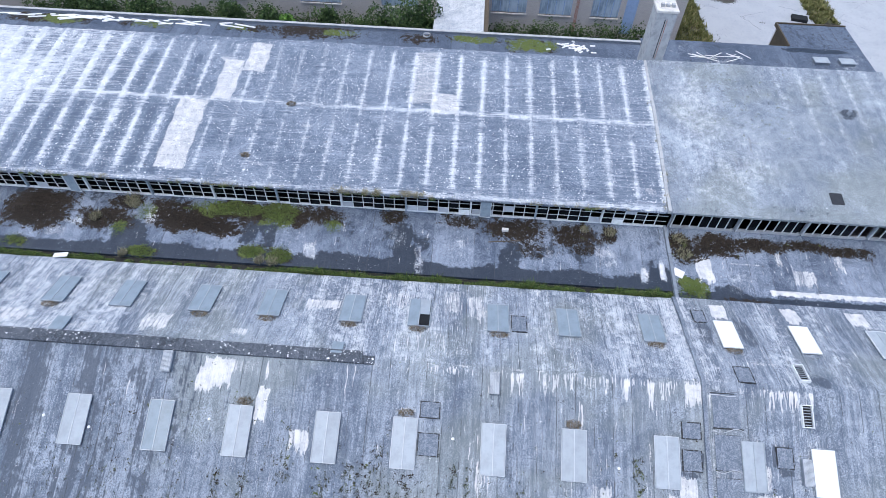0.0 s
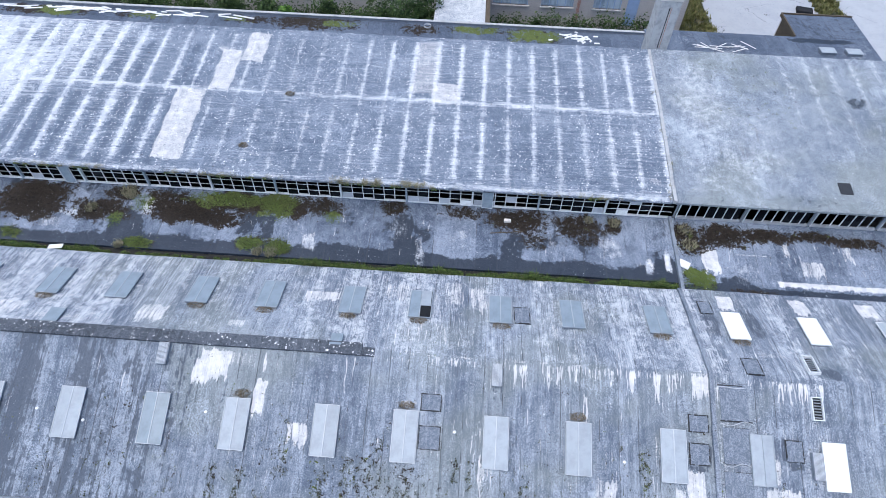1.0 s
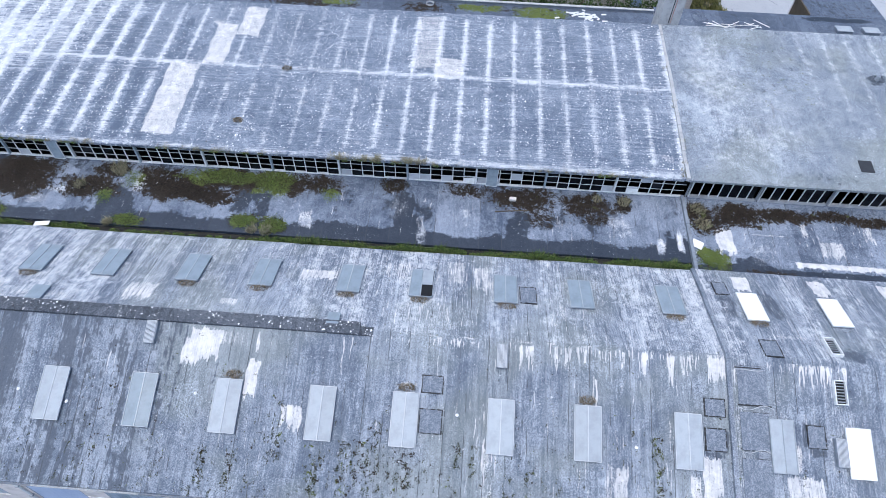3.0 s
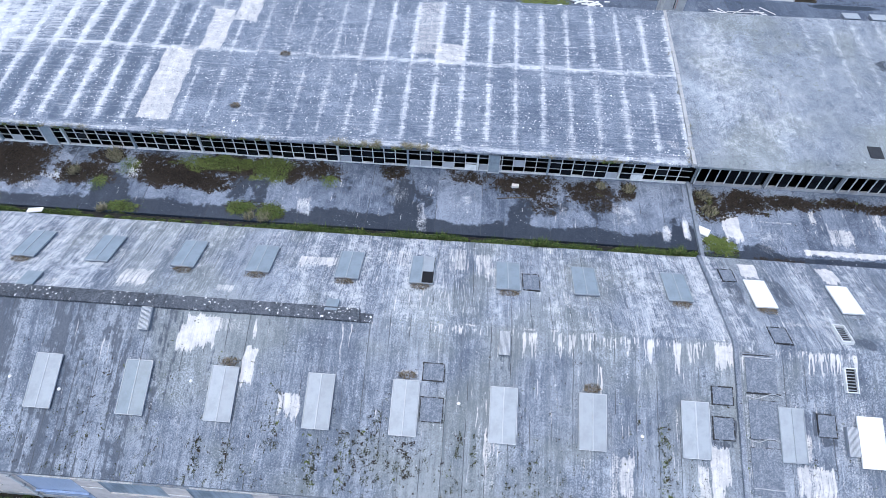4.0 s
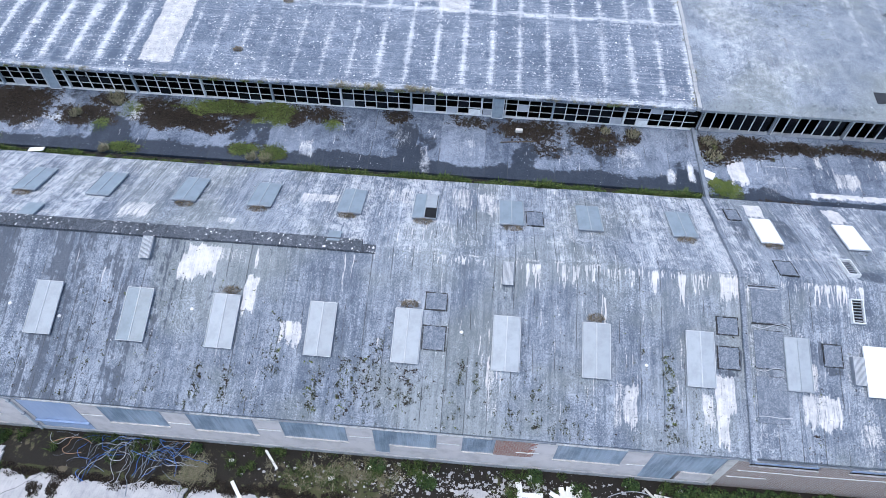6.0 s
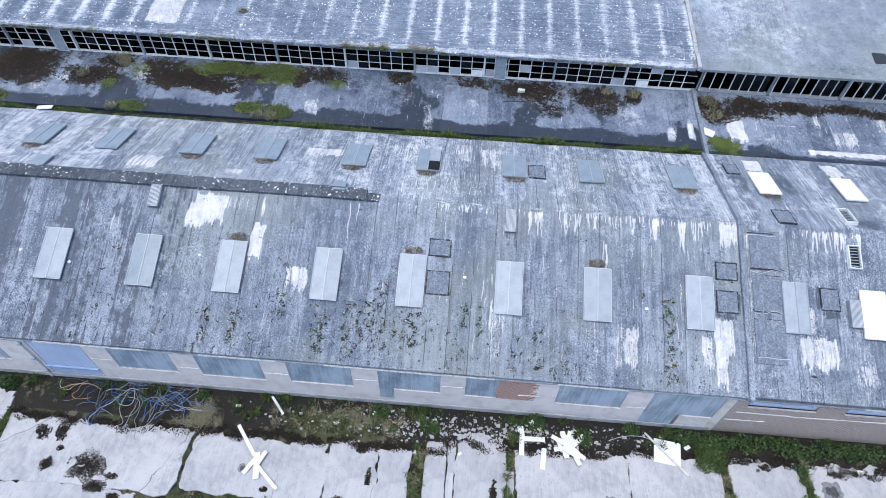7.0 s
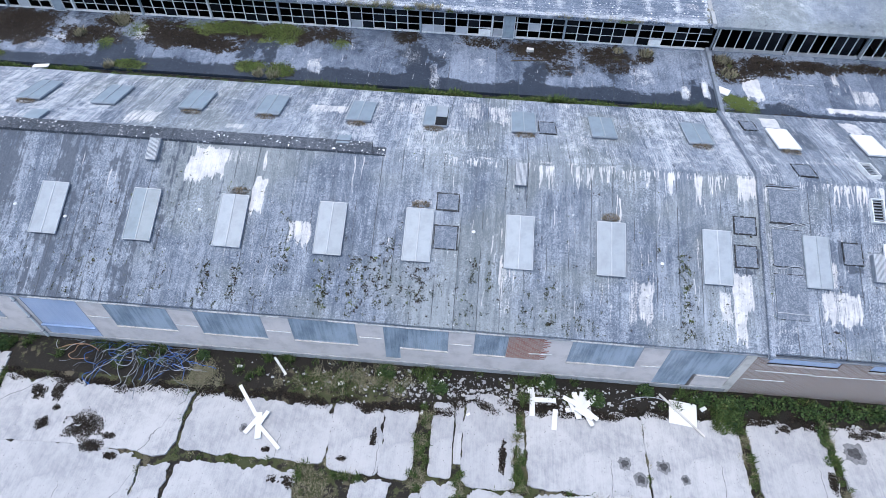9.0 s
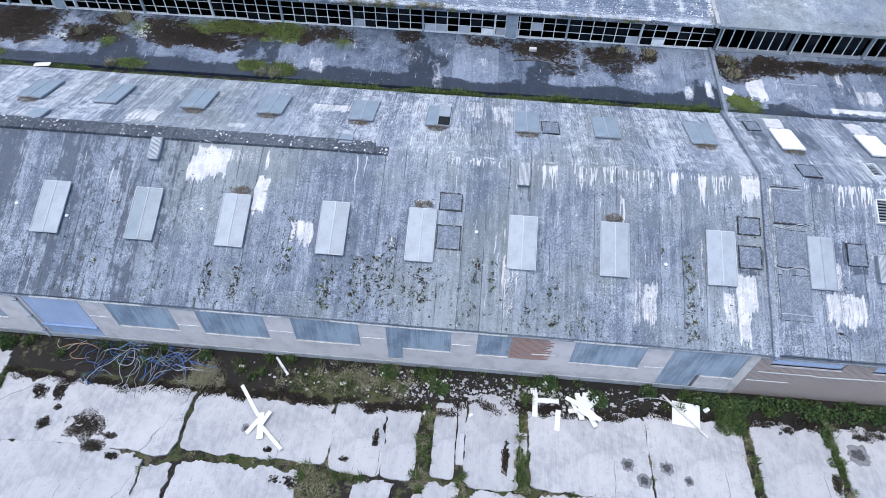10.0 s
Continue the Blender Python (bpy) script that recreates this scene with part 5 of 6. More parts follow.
def blades(rows, seed, height=0.35, per=60, lean=0.5, thin=0.012):
    """Tufts of tapering bent blades: rows of x, y, z, radius, size."""
    rng2 = random.Random(seed)
    verts, faces = [], []
    for x, y, z, r, size in rows:
        for _ in range(max(4, int(per * size))):
            a, q = rng2.uniform(0, 6.28), r * math.sqrt(rng2.random())
            bx, by = x + q * math.cos(a), y + q * math.sin(a)
            h = height * size * rng2.uniform(0.4, 1.1)
            d = rng2.uniform(0, 6.28)
            lx, ly = lean * h * math.cos(d) * rng2.uniform(0.2, 1.3), lean * h * math.sin(d) * rng2.uniform(0.2, 1.3)
            w = thin * rng2.uniform(0.7, 1.5)
            sx, sy = -math.sin(d) * w, math.cos(d) * w
            i = len(verts)
            verts += [(bx - sx, by - sy, z), (bx + sx, by + sy, z), (bx + lx * 0.4 + sx * 0.8, by + ly * 0.4 + sy * 0.8, z + h * 0.65), (bx + lx * 0.4 - sx * 0.8, by + ly * 0.4 - sy * 0.8, z + h * 0.65), (bx + lx, by + ly, z + h)]
            faces += [(i, i + 1, i + 2, i + 3), (i + 3, i + 2, i + 4)]
    return verts, faces


def leaf_mass(rows, seed, leaf=0.09, per=220):
    """Leaves on the outside of uneven mounds: rows of x, y, z, rx, ry, rz."""
    rng2 = random.Random(seed)
    verts, faces = [], []
    for x, y, z, rx, ry, rz in rows:
        for _ in range(int(per * max(0.2, rx * ry))):
            a, c = rng2.uniform(0, 6.28), rng2.uniform(-0.15, 1.0)
            s = math.sqrt(max(0.0, 1 - c * c))
            k = rng2.uniform(0.72, 1.06) + 0.22 * noise.noise(Vector((x + 2 * s * math.cos(a), y + 2 * s * math.sin(a), c * 2)) * 1.7)
            p = Vector((x + rx * k * s * math.cos(a), y + ry * k * s * math.sin(a), max(z + 0.01, z + rz * k * c)))
            t = Euler((rng2.uniform(-0.9, 0.9), rng2.uniform(-0.9, 0.9), rng2.uniform(0, 6.28))).to_matrix()
            w = leaf * rng2.uniform(0.6, 1.4)
            i = len(verts)
            verts += [tuple(p + t @ Vector(q)) for q in ((-w / 2, 0, 0), (0, -w * 0.42, w * 0.1), (w / 2, 0, 0), (0, w * 0.42, w * 0.1))]
            faces.append((i, i + 1, i + 2, i + 3))
    return verts, faces


def litter(rows, zf, seed, leaf=0.06, per=150, high=0.05):
    """Small upright flakes of moss and rotting leaves strewn over patches: rows of x, y, rx, ry, density."""
    rng2 = random.Random(seed)
    verts, faces = [], []
    for x, y, rx, ry, *k in rows:
        for _ in range(int(per * rx * ry * (k[0] if k else 1.0))):
            px, py = rng2.gauss(x, rx * 0.6), rng2.gauss(y, ry * 0.6)
            if ((px - x) / rx) ** 2 + ((py - y) / ry) ** 2 > 1.3 + 2.2 * noise.noise(Vector((px * 1.6, py * 1.6, seed))) + 1.0 * noise.noise(Vector((px * 5, py * 5, seed))):
                continue
            verts_at = float(zf(np.array(px), np.array(py)))
            t = Euler((rng2.uniform(-0.7, 0.7), rng2.uniform(-0.7, 0.7), rng2.uniform(0, 6.28))).to_matrix()
            w = leaf * rng2.uniform(0.5, 1.6)
            c = Vector((px, py, verts_at + rng2.uniform(0.0, high)))
            i = len(verts)
            verts += [tuple(c + t @ Vector(q)) for q in ((-w / 2, -w / 3, 0), (w / 2, -w / 3, 0), (w / 3, w / 2, 0), (-w / 3, w / 2, 0))]
            faces.append((i, i + 1, i + 2, i + 3))
    return verts, faces


def flat(x, y):
    return 0 * x + 0.0


rng = random.Random(17)
low_rows = [r for r in LOW_BROWN if r[1] < 3.3]
stuff("moss", *litter(low_rows, low_z, 3, 0.048, 1050, 0.05), BROWN, "rotting brown moss and leaf litter on the low roof", "moss")
stuff("moss", *litter(LOW_GREEN, low_z, 4, 0.042, 1300, 0.09), MOSS, "bright green cushion moss on the low roof", "moss")
stuff("moss", *litter([(21.2, 2.3, 1.6, 0.8), (24.0, 2.5, 1.8, 0.5), (27.3, 2.7, 1.8, 0.4), (30.2, 2.4, 1.6, 0.4), (18.9, 1.9, 0.8, 1.1)], low_z, 5, 0.065, 700, 0.05), BROWN, "brown moss below the dark window strip", "moss")
stuff("moss", *leaf_mass([(19.0, -1.0, 5.75, 0.7, 0.6, 0.22), (19.6, -1.6, 5.7, 0.6, 0.4, 0.2), (18.6, -1.6, 5.7, 0.5, 0.4, 0.2), (-9.9, -0.6, 5.76, 0.9, 0.5, 0.16), (-8.0, -0.8, 5.76, 0.9, 0.6, 0.18), (-17.3, -1.1, 5.75, 1.0, 0.4, 0.15)], 6, 0.045, 1900), MOSS, "mossy cushions beside the valley gutter", "moss")
tufts = [(-19.2, 3.0, 0.5, 1.2), (-18.9, 2.7, 0.4, 1.0), (-21.2, 1.4, 0.4, 0.9), (-8.3, -1.3, 0.4, 1.0), (-9.2, -1.3, 0.3, 0.9), (-18.3, -1.4, 0.3, 1.0), (18.8, 2.6, 0.5, 1.0), (18.9, 1.4, 0.5, 0.9), (14.1, 2.8, 0.4, 0.9), (12.4, 2.9, 0.3, 0.7)]
stuff("dry_grass", *blades([(x, y, float(low_z(np.array(x), np.array(y))), r, s) for x, y, r, s in tufts], 7, 0.35, 200, 0.9), STRAW, "bleached dry grass tufts on the low roof", "grass")

# weeds in the valley gutter
rows, mats = [], []
x = -33.0
while x < 17.6:
    k = 0.55 + 0.45 * math.sin(x * 0.9) + 0.3 * math.sin(x * 2.3 + 1)
    bare = -19.5 < x < -9.5
    if (k > 0.1) and not bare:
        rows.append((x, -1.92 + rng.uniform(-0.12, 0.14), 5.5, 0.2, max(0.35, min(1.1, 0.5 + 0.5 * k))))
    elif rng.random() < 0.5:
        rows.append((x, -1.95, 5.5, 0.16, 0.45))
    x += 0.16
stuff("weeds", *blades(rows, 8, 0.44, 60, 0.8, 0.022), GRASS, "green weeds filling the valley gutter", "weeds")
stuff("weeds", *leaf_mass([(x, y, z, 0.26, 0.24, 0.36 * s) for x, y, z, r, s in rows[::2]], 9, 0.07, 620), MOSS, "leafy weeds along the valley gutter", "weeds")

# grass hanging from the hall eaves
rows = []
for _ in range(520):
    x = rng.uniform(-34, 17)
    k = 0.4 + 0.5 * math.sin(x * 0.55 + 2) + (0.6 if -5 < x < 1.5 else 0.0) + (0.3 if x < -24 else 0)
    if rng.random() < k:
        rows.append((x, 3.34 + rng.uniform(-0.08, 0.16), 7.98, 0.14, rng.uniform(0.3, 0.8) * (1.25 if -5 < x < 1.5 else 0.8)))
stuff("dry_grass", *blades(rows, 10, 0.30, 60, 1.5, 0.011), STRAW, "dry grass and moss along the hall eaves", "grass")
stuff("moss", *leaf_mass([(x, y - 0.08, 7.93, 0.20, 0.10, 0.11) for x, y, z, r, s in rows[::4]], 11, 0.035, 1100), MOSS, "moss clumps on the hall eaves", "moss")
joint = [(17.72 + rng.uniform(-0.35, 0.1), y, float(hall_z(np.array(17.4), np.array(y))), 0.2, rng.uniform(0.4, 0.8)) for y in (3.6, 4.0, 4.6, 5.9, 6.4, 8.8, 9.4, 10.0, 13.2)]
stuff("dry_grass", *blades(joint, 12, 0.22, 60, 1.1), STRAW, "withered grass along the hall roof joint", "grass")

# moss in streaks down the front slope
rows = []
for x0, x1, y0, y1, k in MOSS_RUNS:
    for _ in range(int(15 * k * (y1 - y0) * (0.5 + x1 - x0))):
        rows.append((rng.gauss((x0 + x1) / 2, 0.42 * (x1 - x0)), y0 + (y1 - y0) * rng.random() ** 1.2, rng.uniform(0.03, 0.10), rng.uniform(0.05, 0.20), 0.8))
for _ in range(900):
    x, y = rng.uniform(-19, 16), -16.5 + 4.2 * rng.random() ** 1.8
    if rng.random() < 0.4 + 0.4 * math.sin(x * 2.1) + 0.3 * math.sin(x * 0.8 + 1):
        rows.append((x, y, rng.uniform(0.03, 0.07), rng.uniform(0.05, 0.2), 0.8))
DARK_MOSS = leaves("dark_moss", (0.016, 0.019, 0.014), (0.045, 0.052, 0.028), (0.095, 0.10, 0.05))
stuff("moss", *litter(rows, front_z, 13, 0.034, 2300, 0.03), DARK_MOSS, "dark green moss running down the felt near the eaves", "moss")


# nests of twigs under skylights
def nest(x, y, zf, w, label="matted twig nest against a skylight kerb"):
    r2 = random.Random(int(x * 100))
    verts, faces = leaf_mass([(0, 0, 0, w, 0.26, 0.16)], int(x * 10) + 99, 0.05, 1500)
    v2, f2 = blades([(r2.uniform(-w, w), r2.uniform(-0.2, 0.2), 0.02, 0.1, 0.6) for _ in range(14)], int(x * 7) + 3, 0.2, 14, 1.8, 0.008)
    n0 = len(verts)
    me = bpy.data.meshes.new("nest")
    me.from_pydata(verts + v2, [], faces + [tuple(i + n0 for i in f) for f in f2])
    me.materials.append(TWIGS)
    ob = tagged(new("nest", me), label, "nest", "nests")
    ob.location = (x, y, float(zf(np.array(x), np.array(y))))


for x in (-20.4, -11.3, -7.2, -2.4, 1.75, 6.5, 15.7):
    nest(x, -6.22, front_z, 0.5)
nest(20.1, -6.35, right_z, 0.5, "large matted nest below a white skylight")
for x in (1.6, 10.6, -7.2):
    nest(x, -11.2, front_z, 0.42, "brown nest remains at the top of a skylight")
for x, y in ((-11.5, 5.9), (-9.3, 10.9)):
    nest(x, y, hall_z, 0.32, "small brown nest on the hall roof")

# ---- soil strip, joints and debris in the yard ----
gaps = [(-9.0, -19.0, -8.5, -22.2), (-8.6, -21.9, -1.8, -21.9), (-3.0, -22.0, -2.2, -23.8), (-1.9, -22.2, 0.2, -22.3), (2.5, -18.6, 2.3, -22.4), (2.7, -19.0, 2.6, -22.5), (4.3, -21.6, 4.3, -23.6), (7.1, -17.8, 6.95, -22.3), (7.0, -20.5, 7.1, -22.3),
        (12.8, -18.0, 12.85, -22.0), (17.5, -17.6, 17.55, -22.0), (21.5, -17.8, 21.5, -21.8), (-18.3, -18.5, -17.9, -22), (-10, -22, -9.8, -24), (7.5, -22.2, 17.5, -22.0), (4.6, -22.3, 6.8, -22.3)]
rows, dry = [], []
for n, (xa, ya, xb, yb) in enumerate(gaps):
    span = math.hypot(xb - xa, yb - ya)
    thin = n in (0, 1, 9, 13, 14, 15)
    for _ in range(int(span * (8 if not thin else 3))):
        k = rng.random()
        row = (xa + (xb - xa) * k + rng.gauss(0, 0.10 if not thin else 0.05), ya + (yb - ya) * k + rng.gauss(0, 0.06), -0.04, 0.14, rng.uniform(0.35, 1.0) * (1 if not thin else 0.6))
        (dry if rng.random() < 0.45 else rows).append(row)
for _ in range(260):
    x = rng.uniform(-19, 26)
    k = 0.4 + 0.4 * math.sin(x * 0.9 + 0.5) + 0.3 * math.sin(x * 2.7)
    if rng.random() < k:
        rows.append((x, -16.75 - 0.4 * rng.random() ** 2 * 3, -0.03, 0.22, rng.uniform(0.4, 1.1)))
for _ in range(60):
    dry.append((rng.gauss(-1.4, 1.5), rng.gauss(-17.6, 0.45), -0.03, 0.25, rng.uniform(0.5, 1.0)))
    dry.append((rng.gauss(-8.6, 0.4), rng.gauss(-18.1, 0.35), -0.03, 0.25, rng.uniform(0.5, 1.1)))
    dry.append((rng.gauss(-2.3, 0.5), rng.gauss(-22.7, 0.5), -0.03, 0.25, rng.uniform(0.25, 0.55)))
    rows.append((rng.gauss(16.9, 0.4), rng.gauss(-17.9, 0.5), -0.03, 0.2, rng.uniform(0.5, 1.1)))
    rows.append((rng.gauss(-2.5, 1.0), rng.gauss(-17.9, 0.35), -0.03, 0.2, rng.uniform(0.3, 0.6)))
stuff("grass", *blades(rows, 14, 0.34, 60, 0.9, 0.014), GRASS, "green weeds in the slab joints and along the wall", "grass")
stuff("dry_grass", *blades(dry, 15, 0.27, 60, 1.3, 0.009), STRAW, "bleached dry grass in the slab joints", "grass")
ivy = [(x + rng.uniform(-0.2, 0.2), -16.95 - rng.random() * 0.5, -0.02, 0.42, 0.36, rng.uniform(0.25, 0.6)) for x in np.arange(15.6, 32, 0.34)]
ivy += [(21.4 + rng.gauss(0, 0.2), -17.6 - k * 0.3, -0.02, 0.2, 0.25, 0.16) for k in range(8)] + [(17.3 + rng.gauss(0, 0.2), -17.4 - k * 0.25, -0.02, 0.35, 0.3, 0.3) for k in range(5)]
stuff("ivy", *leaf_mass(ivy, 16, 0.12, 420), IVY, "dense green ivy and nettles along the brick wall", "ivy")
for x, y, r, h in ((8.35, -16.95, 0.42, 0.85), (13.2, -16.9, 0.42, 0.5), (10.6, -17.5, 0.6, 0.35), (-19.2, -17.2, 0.5, 0.6), (-8.9, -16.95, 0.35, 0.4), (0.4, -17.0, 0.5, 0.3), (3.0, -17.6, 0.5, 0.35)):
    v, f = leaf_mass([(0, 0, 0, r, r * 0.8, h), (r * 0.4, -r * 0.3, 0, r * 0.6, r * 0.5, h * 0.7)], int(x * 10), 0.09, 1500)
    me = bpy.data.meshes.new("bush")
    me.from_pydata(v, [], f)
    me.materials.append(IVY)
    ob = tagged(new("bush", me), "small green bush growing from the soil by the wall", "bush", "wall bushes")
    ob.location = (x, y, -0.04)

# crumbs of concrete and black moss on the slabs
chips = bmesh.new()
for _ in range(1300):
    x, y, s = rng.gauss(5.5, 4.5), rng.gauss(-17.7, 0.45), 0.012 + 0.075 * rng.random() ** 4
    if y > -16.8:
        continue
    v = box(chips, x - s, x + s * rng.uniform(0.4, 1), y - s * rng.uniform(0.4, 1), y + s * 0.7, -0.05, rng.uniform(-0.01, 0.02))
    for p in v:
        p.co += Vector((rng.uniform(-1, 1), rng.uniform(-1, 1), 0)) * s * 0.7
ob = tagged(part("rubble", chips, SLAB), "crumbled pale concrete strewn over black soil", "rubble", kind="stuff")
SPOTS = [(-13.1, -21.05, 0.85, 0.55), (-12.4, -21.9, 0.5, 0.25), (-15.1, -21.1, 0.28, 0.3), (-14.8, -20.3, 0.2, 0.15), (-16.1, -19.6, 0.4, 0.35), (-15.1, -19.5, 0.35, 0.45), (-0.3, -19.05, 0.4, 0.22), (-3.4, -22.75, 0.65, 0.25), (-1.0, -21.5, 0.2, 0.1),
         (-4.5, -21.4, 0.25, 0.12), (0.3, -20.6, 0.12, 0.5), (-11.8, -21.4, 0.3, 0.15), (-11.4, -22.3, 0.3, 0.15), (6.3, -20.8, 0.2, 0.7), (21.1, -20.6, 0.2, 0.4), (17.5, -19.6, 0.2, 0.2)]
stuff("moss", *litter(SPOTS, lambda x, y: 0 * x + 0.045, 18, 0.042, 9500, 0.02), BROWN, "black moss spots on the concrete slabs", "moss")
edges_rows = [(x, -18.85 + rng.gauss(0, 0.14) + (0.5 if x > 4 else 0) + (0.3 if x > 12 else 0), 0.45, 0.2, rng.uniform(0.2, 1.0)) for x in np.arange(-18, 26, 0.45)]
stuff("soil_litter", *litter(edges_rows, lambda x, y: 0 * x + 0.035, 19, 0.045, 5200, 0.03), BROWN, "black soil spilled over the slab edges", "soil")


# sooty burn rings
RING = plain("soot_stain", (0.24, 0.245, 0.26), 0.9, 0, 0.6, 5.0)
CORE = plain("soot_core", (0.09, 0.09, 0.098), 0.9, 0, 0.7, 7.0)
for n, (x, y, r) in enumerate(((11.8, -20.6, 0.3), (12.45, -21.25, 0.34), (13.55, -20.6, 0.3), (14.45, -21.1, 0.22), (22.5, -19.2, 0.5), (-5.75, -20.5, 0.22))):
    st = tagged(new("soot_mark"), "round sooty stain on pale concrete", "stain", "soot marks")
    st.location = (x, y, 0.055)
    for name, size, mat, up in (("halo", 1.0, RING, 0.0), ("centre", 0.55, CORE, 0.004)):
        bm = bmesh.new()
        ring = [bm.verts.new((r * size * math.cos(a) * q, r * size * math.sin(a) * q, up)) for a, q in ((k * 6.283 / 36, 1 + 0.4 * noise.noise(Vector((math.cos(k * 0.1745) * 2, math.sin(k * 0.1745) * 2, n * 3 + size))) + rng.uniform(-0.12, 0.12)) for k in range(36))]
        bm.faces.new(ring)
        part(name, bm, mat, st)


# ---- foam boards and planks ----
def board(x, y, length, w, turn, z=0.05, thick=0.04, label="white foam board lying on the concrete"):
    tagged(one("foam_board", (-length / 2, length / 2, -w / 2, w / 2, 0, thick), FOAM, None, "", 0.006, pose(x, y, z, rng.uniform(-2, 2), rng.uniform(-2, 2), turn)), label, "board", "foam boards")


for n, (x, y, length, w, turn) in enumerate(((-5.95, -19.15, 1.9, 0.17, -50), (-5.4, -20.3, 1.05, 0.22, 62), (-5.1, -20.35, 1.3, 0.28, -78), (-4.6, -20.75, 1.9, 0.17, -40), (-4.95, -20.0, 0.75, 0.2, 68))):
    board(x, y, length, w, turn, 0.05 + n * 0.03)
for n, (x, y, length, w, turn) in enumerate(((7.65, -18.1, 1.25, 0.25, 88), (8.2, -17.85, 1.2, 0.24, 2), (8.7, -18.8, 1.05, 0.24, 84), (7.6, -17.4, 0.3, 0.3, 10), (8.15, -17.0, 0.25, 0.25, 30), (8.6, -17.2, 0.4, 0.2, 60))):
    board(x, y, length, w, turn)
for n in range(19):
    turn = 25 + n * 7.5 + rng.uniform(-12, 12)
    off = rng.uniform(0.1, 0.55) * rng.choice((-1, 1))
    board(9.95 + off * math.cos(radians(turn)) + rng.gauss(0, 0.14), -18.2 + off * math.sin(radians(turn)) + rng.gauss(0, 0.14), rng.uniform(0.5, 1.15), rng.uniform(0.18, 0.28), turn, 0.05 + 0.016 * n, 0.03, "broken white foam board in a heap")
tagged(one("white_sheet", (-0.65, 0.65, -0.6, 0.6, 0, 0.03), FOAM, None, "", 0.01, pose(14.85, -17.95, 0.06, 1, -1, -8)), "white sheet panel lying on the slabs", "panel")
tagged(one("timber", (-1.35, 1.35, -0.05, 0.05, 0, 0.07), PALE_STONE, None, "", 0.012, pose(14.75, -18.05, 0.1, 0, 1, -47)), "long weathered timber across a white panel", "timber")
tagged(one("timber", (-0.6, 0.6, -0.06, 0.06, 0, 0.05), FOAM, None, "", 0.01, pose(-4.9, -17.2, 0.02, 0, 0, -48)), "short pale plank on black soil", "timber")
for x, y, s, a in ((-1.7, -17.85, 0.16, 20), (-6.9, -17.4, 0.12, 0), (15.9, -17.6, 0.16, 35), (3.2, -17.3, 0.12, 10), (0.1, -17.2, 0.1, 60), (2.4, -19.0, 0.1, 70), (24.2, -18.1, 0.14, 5), (4.6, -18.9, 0.1, 40)):
    tagged(one("scrap", (-s, s, -s * 0.6, s * 0.6, 0, 0.06), FOAM, None, "", 0.01, pose(x, y, 0.0, 2, 3, a)), "scrap of white foam on the ground", "scrap", "foam scraps")


# ---- stripped cables ----
def wire(points, r, mat, label):
    c = bpy.data.curves.new("cable", "CURVE")
    c.dimensions, c.bevel_depth, c.bevel_resolution, c.resolution_u = "3D", r, 1, 5
    s = c.splines.new("NURBS")
    s.points.add(len(points) - 1)
    s.order_u, s.use_endpoint_u = 4, True
    for p, q in zip(s.points, points):
        p.co = (*q, 1)
    c.materials.append(mat)
    return tagged(new("cable", c), label, "cable", "tangled cables")


CABLES = [(plain("blue_cable", (0.05, 0.17, 0.55), 0.5), "bright blue cable tangled on the soil"), (plain("grey_cable", (0.20, 0.235, 0.29), 0.5), "grey stripped cable tangled on the soil"),
          (plain("white_cable", (0.46, 0.48, 0.53), 0.5), "white stripped cable tangled on the soil"), (plain("black_cable", (0.015, 0.015, 0.018), 0.5), "black cable tangled on the soil"), (plain("tan_cable", (0.42, 0.26, 0.16), 0.6), "faded orange cable on the soil")]
rng = random.Random(23)
for n in range(95):
    kind = rng.choices((0, 1, 2, 3, 4), (5, 8, 5, 6, 1))[0]
    side = rng.random()
    x, y = (rng.gauss(-12.6, 1.3), rng.gauss(-17.4, 0.42)) if side < 0.5 else ((rng.gauss(-10.2, 0.5), rng.gauss(-17.6, 0.4)) if side < 0.85 else (rng.gauss(-14.5, 0.8), rng.gauss(-17.0, 0.2)))
    a = rng.gauss(0.1, 0.7) + (3.14 if rng.random() < 0.5 else 0)
    pts = []
    for k in range(rng.randint(5, 9)):
        pts.append((x, min(-16.75, y), 0.03 + abs(rng.gauss(0, 0.12)) + (0.12 if 0 < k < 4 else 0)))
        a += rng.gauss(0, 0.65)
        step = rng.uniform(0.15, 0.42)
        x, y = x + step * math.cos(a), y + step * math.sin(a)
    wire(pts, rng.uniform(0.006, 0.016), *CABLES[kind])
wire([(-10.1, -17.6, 0.3), (-10.5, -18.2, 0.2), (-10.6, -18.7, 0.1), (-10.9, -19.1, 0.07)], 0.035, *CABLES[3])
wire([(-16.3, -17.3, 0.05), (-15.4, -16.9, 0.3), (-14.6, -16.9, 0.25), (-14.2, -17.2, 0.05)], 0.02, *CABLES[4])
wire([(12.0, -17.6, 0.02), (12.8, -17.2, 0.12), (13.8, -17.1, 0.1), (14.3, -17.5, 0.1)], 0.02, *CABLES[2])

